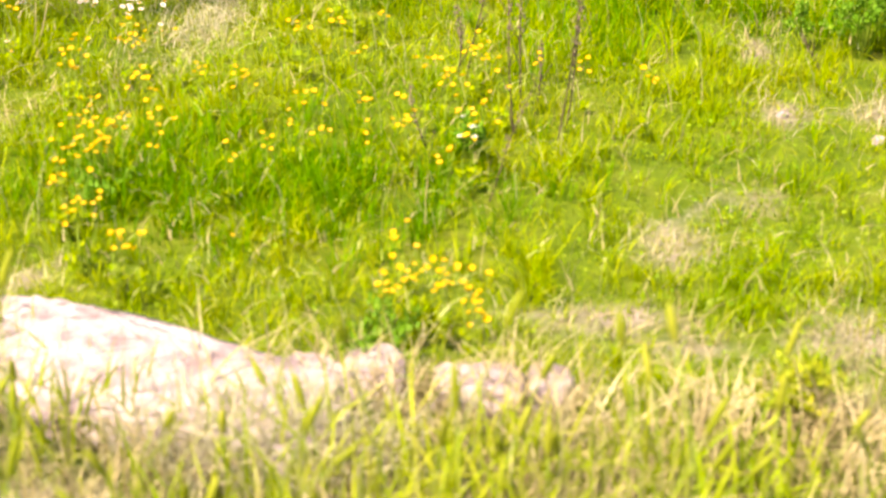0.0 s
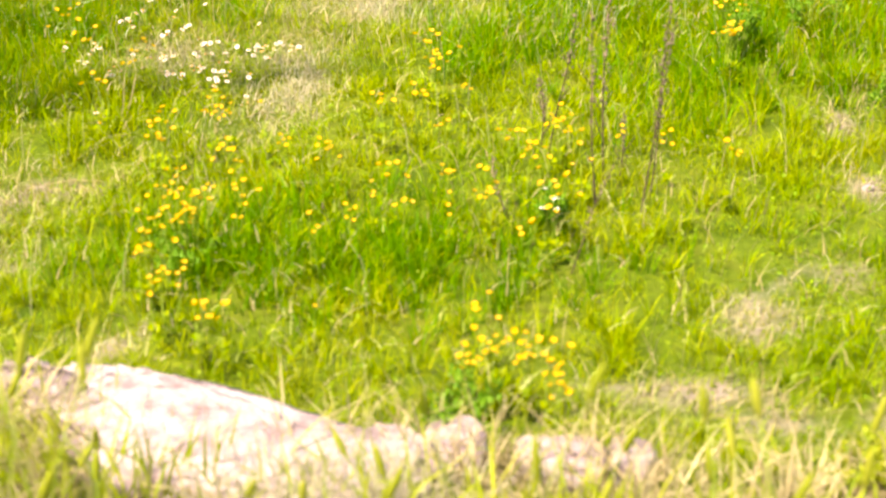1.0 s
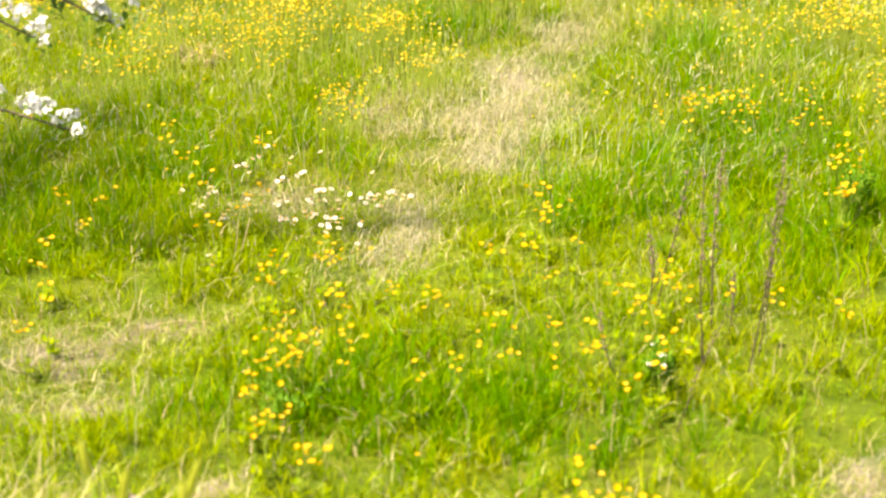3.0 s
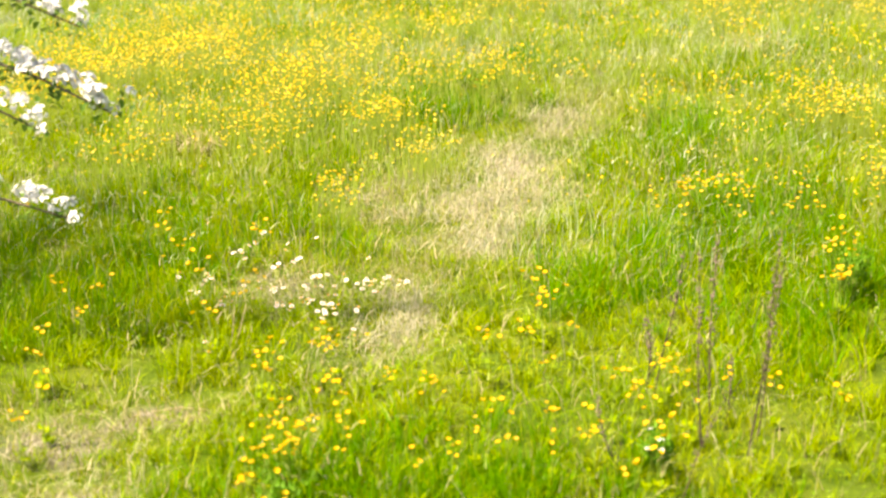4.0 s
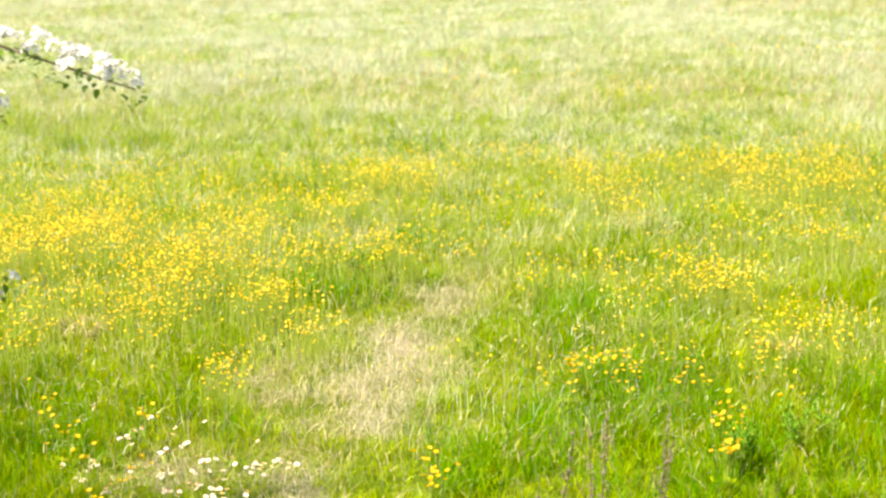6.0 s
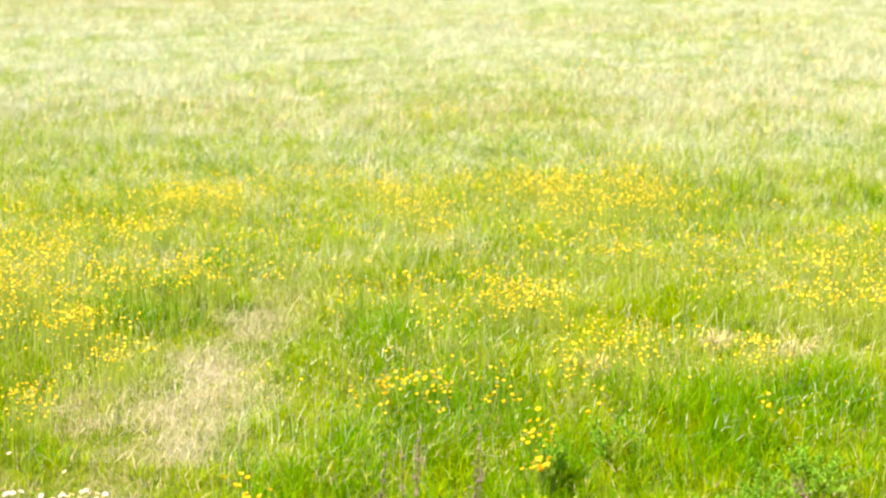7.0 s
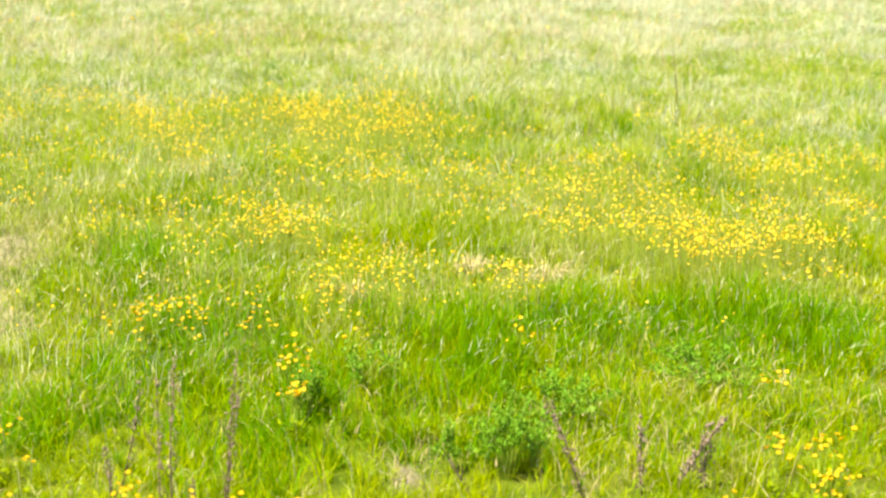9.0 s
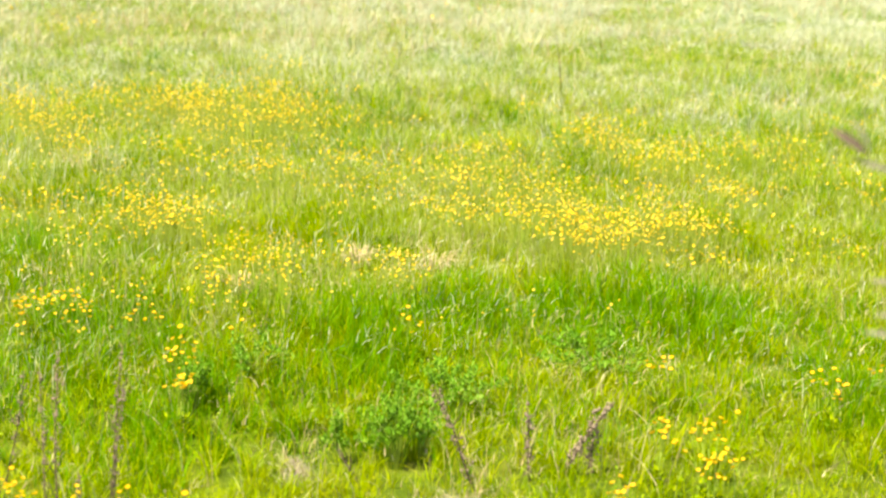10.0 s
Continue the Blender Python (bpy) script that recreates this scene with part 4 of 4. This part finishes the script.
# ---- leafy herbs ----
def herb(at, spread, height, count, material, label, seed, leaf=0.015, flowers=0):
    rng = np.random.default_rng(seed)
    root = new("herb")
    root.location = (at[0], at[1], gz(*at))
    leaves, heads = Soup(), Soup()
    for k in range(max(10, min(26, count // 14))):
        g, r = rng.uniform(0, 6.28), spread * math.sqrt(rng.random())
        top = np.array([math.cos(g) * r, math.sin(g) * r, height * (1 - 0.4 * (r / spread) ** 2) * rng.uniform(0.65, 1.1)])
        mid = top * (0.35, 0.35, 0.6)
        stem = Soup()
        stem.tube([(0.15 * top[0], 0.15 * top[1], -0.01), mid, top], (0.002, 0.0015, 0.001), 4)
        part("stem", stem.mesh("herb_stem", M_STEM), root)
        for j in range(max(20, count // 12)):
            f = 0.15 + 0.9 * rng.random()
            p = (mid * (1 - f) + top * f if f < 1 else top) + rng.normal(0, 0.006, 3)
            a = rng.uniform(0, 6.28)
            w = np.array([math.cos(a), math.sin(a), rng.uniform(0.1, 1.4)])
            w /= np.linalg.norm(w)
            sd = np.cross((0, 0, 1), w)
            leaves.leaf(p, w, sd / np.linalg.norm(sd), leaf * rng.uniform(0.7, 1.5), leaf * 0.36, 0.2, 0.3)
        if flowers and k % 2:
            petal_ring(heads, top + (0, 0, 0.004), 0.3, g, 0.007, 5, 0.3, 1.1)
    tagged(part("foliage", leaves.mesh("herb_foliage", material), root), kind="stuff")
    if flowers:
        tagged(part("blossom", heads.mesh("herb_blossom", M_WHITE), root), kind="stuff")
    return tagged(root, label, "herb", "leafy herbs in the meadow")


herb((1.1, 4.2), 0.11, 0.21, 560, M_HERB, "bushy dark green herb with small leaves", 1)
herb((0.95, 4.26), 0.04, 0.15, 220, M_HERB, "small dark green leafy herb at worn ground", 2)
herb((0.62, 4.72), 0.06, 0.2, 320, M_HERB, "dark green herb beneath yellow buttercups", 3)
herb((1.18, 4.24), 0.06, 0.16, 160, M_HERB, "bushy dark green herb with small leaves", 4)
herb((0.63, 2.52), 0.1, 0.12, 420, M_SPURGE, "yellow-green bushy herb near the rocks", 5, 0.018)
herb((0.06, 3.5), 0.05, 0.13, 90, M_HERB, "dark green herb with small white flowers", 6, 0.022, 1)
herb((-0.1, 2.72), 0.1, 0.1, 200, M_HERB, "low leafy herb behind the rocks", 7, 0.02)
herb((-0.75, 3.3), 0.12, 0.1, 90, M_HERB, "leafy green herb in lush grass", 8, 0.017)
herb((0.85, 4.95), 0.12, 0.16, 240, M_HERB, "leafy green herb in lush grass", 9, 0.017)
herb((1.35, 4.6), 0.2, 0.14, 420, M_HERB, "spreading leafy green herb in lush grass", 10, 0.017)
herb((1.9, 4.8), 0.2, 0.14, 380, M_HERB, "spreading leafy green herb in lush grass", 11, 0.017)
herb((-0.66, 7.15), 0.14, 0.15, 260, M_CLOVER, "green herb clump beside the trail", 12, 0.022)


# ---- barley-like grass at the front ----
def ear_grass(seed, height):
    rng = np.random.default_rng(seed)
    root = new("barley_grass")
    s, e, lv = Soup(), Soup(), Soup()
    g = rng.uniform(0, 6.28)
    bow = np.array([math.cos(g), math.sin(g), 0]) * height * rng.uniform(0.1, 0.3)
    pts = [np.array([0, 0, height * k]) + bow * k * k for k in np.linspace(0, 1, 5)]
    s.tube(pts, (0.0015, 0.0014, 0.0013, 0.0012, 0.001), 4)
    part("stem", s.mesh("barley_stem", M_STEM), root)
    way = pts[-1] - pts[-2]
    way /= np.linalg.norm(way)
    side = np.cross(way, (0.2, 0.9, 0.1))
    side /= np.linalg.norm(side)
    other = np.cross(way, side)
    length = rng.uniform(0.05, 0.075)
    e.tube([pts[-1] + way * length * k for k in (0, 0.2, 0.55, 0.85, 1)], (0.002, 0.006, 0.0068, 0.005, 0.001), 6)
    for k in range(26):
        a, f = rng.uniform(0, 6.28), rng.uniform(0.1, 1)
        d = way * 0.92 + (math.cos(a) * side + math.sin(a) * other) * 0.3
        p = pts[-1] + way * length * f
        w = np.cross(d, way) / (np.linalg.norm(np.cross(d, way)) + 1e-9) * 0.0005
        e.add([p - w, p + w, p + d * rng.uniform(0.02, 0.035)], [(0, 1, 2)])
    part("ear", e.mesh("barley_ear", M_EAR), root, label="green-yellow awned ear")
    for k in range(3):
        a = rng.uniform(0, 6.28)
        d = np.array([math.cos(a), math.sin(a), 1.3])
        d /= np.linalg.norm(d)
        lv.leaf(pts[k], d, (-math.sin(a), math.cos(a), 0), rng.uniform(0.08, 0.14), 0.007, 0.1, 0.5)
    tagged(part("foliage", lv.mesh("barley_foliage", M_FRINGE), root), kind="stuff")
    return tagged(root, "awned barley grass with a green-yellow ear", "barley grass", "barley grass in front of the rocks")


EARS = [ear_grass(200 + i, 0.17 + 0.025 * i) for i in range(5)]
for k in range(36):
    px = RNG.uniform(-1.0, 0.95)
    py = RNG.uniform(1.95, 2.35) - 0.12 * px + (0.1 if px > 0.3 else 0)
    m = pose(px, py, gz(px, py), RNG.uniform(-20, 20), RNG.uniform(-20, 20), RNG.uniform(0, 360))
    if k < 5:
        EARS[k].matrix_basis = m
    else:
        copy_thing(EARS[k % 5], m)
TALL_EARS = [ear_grass(230 + i, 0.44 + 0.05 * i) for i in range(4)]
for k in range(18):
    px = RNG.uniform(-0.85, 0.7)
    py = RNG.uniform(1.62, 1.95)
    m = pose(px, py, gz(px, py), RNG.uniform(-7, 7), RNG.uniform(-7, 7), RNG.uniform(0, 360))
    if k < 4:
        TALL_EARS[k].matrix_basis = m
    else:
        copy_thing(TALL_EARS[k % 4], m)
x = RNG.uniform(-1.0, 0.8, 1700)
y = RNG.uniform(1.6, 2.0, 1700)
ok = RNG.random(len(x)) < np.clip(2.0 * (wave(x, y, 0.2, 73) - 0.4), 0, 1)
x, y = x[ok], y[ok]
blades("dry_fringe", x, y, RNG.uniform(0.4, 0.66, len(x)), RNG.uniform(0.002, 0.0045, len(x)), 0.35, 3, M_STRAW, "tall bleached grass at the viewer's feet")
x = RNG.uniform(-1.1, 1.0, 2600)
y = RNG.uniform(1.85, 2.42, 2600) - 0.12 * x
ok = RNG.random(len(x)) < clump(x, y) * (1 - spots(x, y, [(-0.66, 2.2, 0.26, 0.2)]))
x, y = x[ok], y[ok]
blades("fringe_grass", x, y, RNG.uniform(0.1, 0.24, len(x)), RNG.uniform(0.005, 0.011, len(x)), 0.7, 3, M_FRINGE, "tall fringe of grass in front of the rocks")
x = RNG.uniform(-1.1, 1.0, 8600)
y = RNG.uniform(1.9, 2.6, 8600) - 0.12 * x
ok = RNG.random(len(x)) < np.clip(1.6 * (wave(x, y, 0.17, 71) - 0.25), 0, 1)
x, y = x[ok], y[ok]
blades("dry_fringe", x, y, RNG.uniform(0.08, 0.2, len(x)), RNG.uniform(0.003, 0.007, len(x)), 1.2, 3, M_STRAW, "bleached dry grass tufts around the rocks")


x, y = RNG.normal(-0.3, 0.12, 900), RNG.normal(2.36, 0.05, 900)
blades("dry_fringe", x, y, RNG.uniform(0.1, 0.22, len(x)), RNG.uniform(0.002, 0.004, len(x)), 0.9, 3, M_BLEACHED, "pale fuzzy dry grass leaning over the rock")
x, y = RNG.normal(-1.12, 0.15, 1000), RNG.normal(2.5, 0.1, 1000)
blades("dry_fringe", x, y, RNG.uniform(0.1, 0.28, len(x)), RNG.uniform(0.002, 0.005, len(x)), 1.0, 3, M_STRAW, "bleached dry grass tuft beside the rock")
x, y = RNG.normal(-1.12, 0.17, 1500), RNG.normal(2.44, 0.11, 1500)
blades("fringe_grass", x, y, RNG.uniform(0.1, 0.24, len(x)), RNG.uniform(0.003, 0.006, len(x)), 0.8, 3, M_FRINGE, "green grass tuft beside the rock")


# ---- hawthorn in blossom ----
def floret_cluster(seed):
    """A domed corymb of small white five-petalled flowers, about five centimetres across."""
    rng = np.random.default_rng(seed)
    s = Soup()
    for k in range(24):
        g, r = rng.uniform(0, 6.28), 0.029 * math.sqrt(rng.random())
        p = np.array([math.cos(g) * r, math.sin(g) * r, 0.02 - 18 * r * r + rng.uniform(-0.004, 0.006)])
        petal_ring(s, p, r * 40 + rng.uniform(-0.3, 0.3), g, 0.0072, 5, 0.35, 1.15)
    return s.mesh("corymb", M_WHITE)


CORYMBS = [floret_cluster(300 + i) for i in range(4)]
TRUNK = np.array([-3.05, 4.0, 0.0])
hawthorn = new("hawthorn_tree")
hawthorn.location = (TRUNK[0], TRUNK[1], gz(TRUNK[0], TRUNK[1]))
tagged(hawthorn, "hawthorn tree with drooping branches in white blossom", "tree")
s = Soup()
s.tube([(0, 0, -0.05), (0.04, 0, 0.3), (-0.03, 0.05, 0.9), (0.05, 0.02, 1.7), (0.0, -0.04, 2.6), (0.06, 0.0, 3.6)], (0.14, 0.11, 0.095, 0.08, 0.055, 0.02), 10)
part("trunk", s.mesh("trunk", M_BARK), hawthorn)
leaf_soup, bloom_spots = Soup(), []
tree_rng = np.random.default_rng(77)


def leaf_tuft(p, count, reach):
    for k in range(count):
        w = tree_rng.normal(0, 1, 3)
        w[2] = w[2] * 0.6 + 0.1
        w /= np.linalg.norm(w)
        sd = np.cross(w, (0.1, 0.3, 0.95))
        leaf_soup.leaf(p + tree_rng.normal(0, reach, 3), w, sd / np.linalg.norm(sd), tree_rng.uniform(0.016, 0.03), 0.018, 0.2, 0.25)


def limb(start, end, sag, thick, name="limb", tufts=0, blooms=0, tuft_size=14, from_=0.5):
    start, end = np.asarray(start, float), np.asarray(end, float)
    pts = []
    for k in np.linspace(0, 1, 9):
        p = start * (1 - k) + end * k
        p = p + np.array([0.03 * math.sin(5 * k + start[2] * 3), 0.03 * math.cos(4 * k + end[0] * 5), sag * 4 * k * (1 - k)]) * (1 if 0 < k < 1 else 0)
        pts.append(p)
    s = Soup()
    s.tube(pts, np.linspace(thick, max(0.0025, thick * 0.12), 9), 6)
    bough = part(name, s.mesh(name, M_BARK), hawthorn)
    where = lambda f: pts[min(int(f * 8), 7)] + (pts[min(int(f * 8) + 1, 8)] - pts[min(int(f * 8), 7)]) * (f * 8 - min(int(f * 8), 7))
    for k in range(tufts):
        leaf_tuft(where(from_ + (1 - from_) * (k + tree_rng.random()) / tufts) + tree_rng.normal(0, 0.012, 3) - (0, 0, 0.012), tuft_size, 0.018)
    for k in range(blooms):
        f = from_ + (1 - from_) * (k + 0.7 * tree_rng.random()) / blooms
        bloom_spots.append((bough, where(f) + np.array([*tree_rng.normal(0, 0.02, 2), 0.022 + tree_rng.uniform(-0.006, 0.03)])))
    bloom_spots.append((bough, pts[-1] + np.array([0, 0, 0.006])))
    return pts


# low branches that hang over the grass
for tip, root_z, sag, n in (((-1.35, 4.19, 0.7), 1.35, 0.02, 15), ((-1.41, 4.17, 0.93), 1.5, 0.02, 10), ((-1.46, 4.15, 0.42), 0.85, 0.0, 7), ((-1.52, 4.14, 0.66), 1.2, 0.04, 6),
                            ((-0.98, 4.29, 1.22), 1.8, 0.05, 11), ((-1.31, 4.2, 1.2), 2.0, 0.3, 6), ((-1.36, 4.18, 1.17), 1.4, 0.04, 7)):
    limb((0.02, 0, root_z), np.array(tip) - TRUNK, sag, 0.014, "branch", n, int(n * 2.2), 7, 0.8)
# the crown
CROWN = np.array([0.0, 0.05, 2.3])
LOW_TIPS = [np.array(p) for p in ((-1.4, 4.18, 0.75), (-1.75, 4.13, 0.85), (-1.1, 4.26, 1.2))]


def clear_of_tips(end, space):
    """Leaves the low blossom in the sun."""
    return all(np.hypot(*(end - tip - np.array(sun_way) * ((end[2] - tip[2]) / sun_way.z))[:2]) > space for tip in LOW_TIPS)


made = 0
while made < 32:
    d = tree_rng.normal(0, 1, 3)
    d /= np.linalg.norm(d)
    end = CROWN + d * np.array([1.2, 1.25, 1.3]) * (0.55 + 0.45 * tree_rng.random())
    at_world = end + TRUNK
    turn = math.degrees(math.atan2(-at_world[0], at_world[1]))
    shade = at_world - np.array(sun_way) * (at_world[2] / sun_way.z)
    if math.degrees(math.atan2(-shade[0], shade[1])) < 22:
        continue
    if end[2] < 1.0 or (turn < 25 and at_world[2] < 2.0) or not clear_of_tips(at_world, 0.55):
        continue
    limb((0.02, 0.01, max(0.5, end[2] * 0.55 - 0.1 + tree_rng.uniform(-0.2, 0.2))), end, 0.1, 0.026, "limb", 6, 2, 7, 0.4)
    made += 1
# unseen boughs, added so that their shade falls on the grass beside the trail
made = 0
while made < 24:
    over = np.array([tree_rng.uniform(-2.5, -1.15), tree_rng.uniform(4.35, 5.9), 0.0])
    rise = tree_rng.uniform(1.9, 3.2)
    end = over + np.array(sun_way) * (rise / sun_way.z) - TRUNK
    at_world = end + TRUNK
    if not clear_of_tips(at_world, 0.5):
        continue
    limb((0.02, 0.01, rise * 0.6), end, 0.1, 0.024, "limb", 7, 2, 8, 0.55)
    made += 1
tagged(part("foliage", leaf_soup.mesh("foliage", M_THORN_LEAF), hawthorn), kind="stuff")
for k, (bough, p) in enumerate(bloom_spots):
    part("blossom", CORYMBS[k % 4], bough, pose(*p, tree_rng.uniform(5, 60), tree_rng.uniform(-40, 25), tree_rng.uniform(0, 360)) @ Matrix.Scale(tree_rng.uniform(0.62, 1.0), 4))


# ---- a withered stalk close by ----
stalk_root = new("withered_stalk")
stalk_root.location = (1.235, 1.88, gz(1.235, 1.88))
s = Soup()
s.tube([(0, 0, -0.02), (0.03, 0.01, 0.4), (0.02, 0.0, 0.85), (0.015, 0.0, 1.15), (0.01, 0.0, 1.36)], (0.006, 0.005, 0.004, 0.003, 0.0015), 6)
part("stem", s.mesh("stalk_stem", M_DEAD), stalk_root)
for k, (base, tip) in enumerate((((-0.144, 0.000, 1.332), (-0.203, 0.000, 1.370)),
                        ((-0.140, 0.000, 1.337), (-0.173, 0.000, 1.381)),
                        ((-0.089, 0.000, 1.303), (-0.176, 0.000, 1.334)),
                        ((-0.073, 0.000, 1.164), (-0.126, 0.000, 1.169)),
                        ((-0.068, 0.000, 1.118), (-0.113, 0.000, 1.124)),
                        ((-0.064, -0.000, 1.091), (-0.127, 0.000, 1.101)))):
    lf = Soup()
    base, w = np.array(base), np.array(tip) - np.array(base)
    length = np.linalg.norm(w)
    sd = np.cross(w / length, (0.2, -0.9, 0.3))
    lf.leaf(base, w / length, sd / np.linalg.norm(sd), length, 0.015 if k == 0 else 0.008, 0.25, 0.05)
    part("leaf", lf.mesh("withered_leaf", M_WITHERED if k == 0 else M_HUSK), stalk_root)
tagged(stalk_root, "tall withered stalk with curled grey-brown leaves", "withered stalk")

# ---- a few straws lying across the turf ----
for px, py, turn, length in ((-1.13, 3.86, 8, 0.14), (-0.72, 4.32, 20, 0.08), (0.58, 3.0, 60, 0.07), (0.36, 2.75, 5, 0.06)):
    s = Soup()
    s.tube([(-length / 2, 0, 0), (0, 0.006, 0.008), (length / 2, 0, 0.002)], (0.0018, 0.002, 0.0012), 5)
    ob = new("fallen_straw", s.mesh("fallen_straw", M_STRAW))
    ob.matrix_basis = pose(px, py, gz(px, py) + 0.012, 0, 0, turn)
    tagged(ob, "bleached fallen straw lying on short turf", "straw", "fallen straws")


# ---- bleached tussocks, a few single stalks and rushes ----
def dry_tussock(px, py, spread, height, count, seed):
    rng = np.random.default_rng(seed)
    root = new("dry_tussock")
    root.location = (px, py, gz(px, py))
    s = Soup()
    for k in range(count):
        a, lean = rng.uniform(0, 6.28), rng.uniform(0.3, 1.3)
        d = np.array([math.cos(a), math.sin(a), 0])
        side = np.array([-math.sin(a), math.cos(a), 0]) * rng.uniform(0.001, 0.0022)
        foot = d * spread * 0.3 * rng.random()
        mid = foot + d * spread * 0.5 * lean + np.array([0, 0, height * rng.uniform(0.5, 0.9)])
        tip = foot + d * spread * 1.1 * lean + np.array([0, 0, height * rng.uniform(0.3, 1.0)])
        s.add([foot - side, foot + side, mid - side, mid + side, tip], [(0, 1, 3), (0, 3, 2), (2, 3, 4)])
    tagged(part("straw", s.mesh("tussock_straw", M_STRAW), root), kind="stuff")
    return tagged(root, "bleached dry tussock of arching grass straw", "tussock", "dry tussocks in the meadow")


for k, (px, py, spread, height, count) in enumerate(((-1.68, 6.25, 0.14, 0.09, 150), (1.7, 6.05, 0.14, 0.1, 70), (0.54, 8.1, 0.2, 0.12, 100), (1.45, 6.2, 0.1, 0.09, 80),
                                                     (0.95, 5.9, 0.1, 0.1, 70))):
    dry_tussock(px, py, spread, height, count, 400 + k)


def single_stalk(name, foot, tip, thick, material, label, category):
    root = np.array([*foot, gz(*foot) - 0.01])
    d = np.asarray(tip, float) - root
    s = Soup()
    s.tube([d * 0, d * 0.5 + np.array([0.004, 0.0, 0.0]), d], (thick, thick * 0.85, thick * 0.4), 5)
    ob = new(name, s.mesh(name, material))
    ob.location = root
    return tagged(ob, label, category)


single_stalk("rush_stem", (0.21, 6.2), (0.17, 6.2, 0.2), 0.004, M_HERB, "dark green rush stem among pale grass", "rush")
single_stalk("rush_stem", (0.24, 6.25), (0.23, 6.28, 0.24), 0.003, M_HERB, "dark green rush stem among pale grass", "rush")
single_stalk("flower_stalk", (3.6, 9.95), (3.55, 9.97, 0.4), 0.0035, M_DEAD, "thin dark stalk rising above the field", "stalk")
single_stalk("straw_stalk", (-1.08, 4.21), (-1.03, 4.22, 0.15), 0.0022, M_STRAW, "upright bleached straw stalk in the turf", "straw")
single_stalk("straw_stalk", (-1.09, 4.23), (-1.07, 4.25, 0.13), 0.0018, M_STRAW, "upright bleached straw stalk in the turf", "straw")
single_stalk("straw_stalk", (-1.2, 3.72), (-1.19, 3.73, 0.05), 0.0025, M_STRAW, "short bleached straw stub in the turf", "straw")
single_stalk("straw_stalk", (-1.09, 3.7), (-1.07, 3.72, 0.05), 0.0025, M_STRAW, "short bleached straw stub in the turf", "straw")
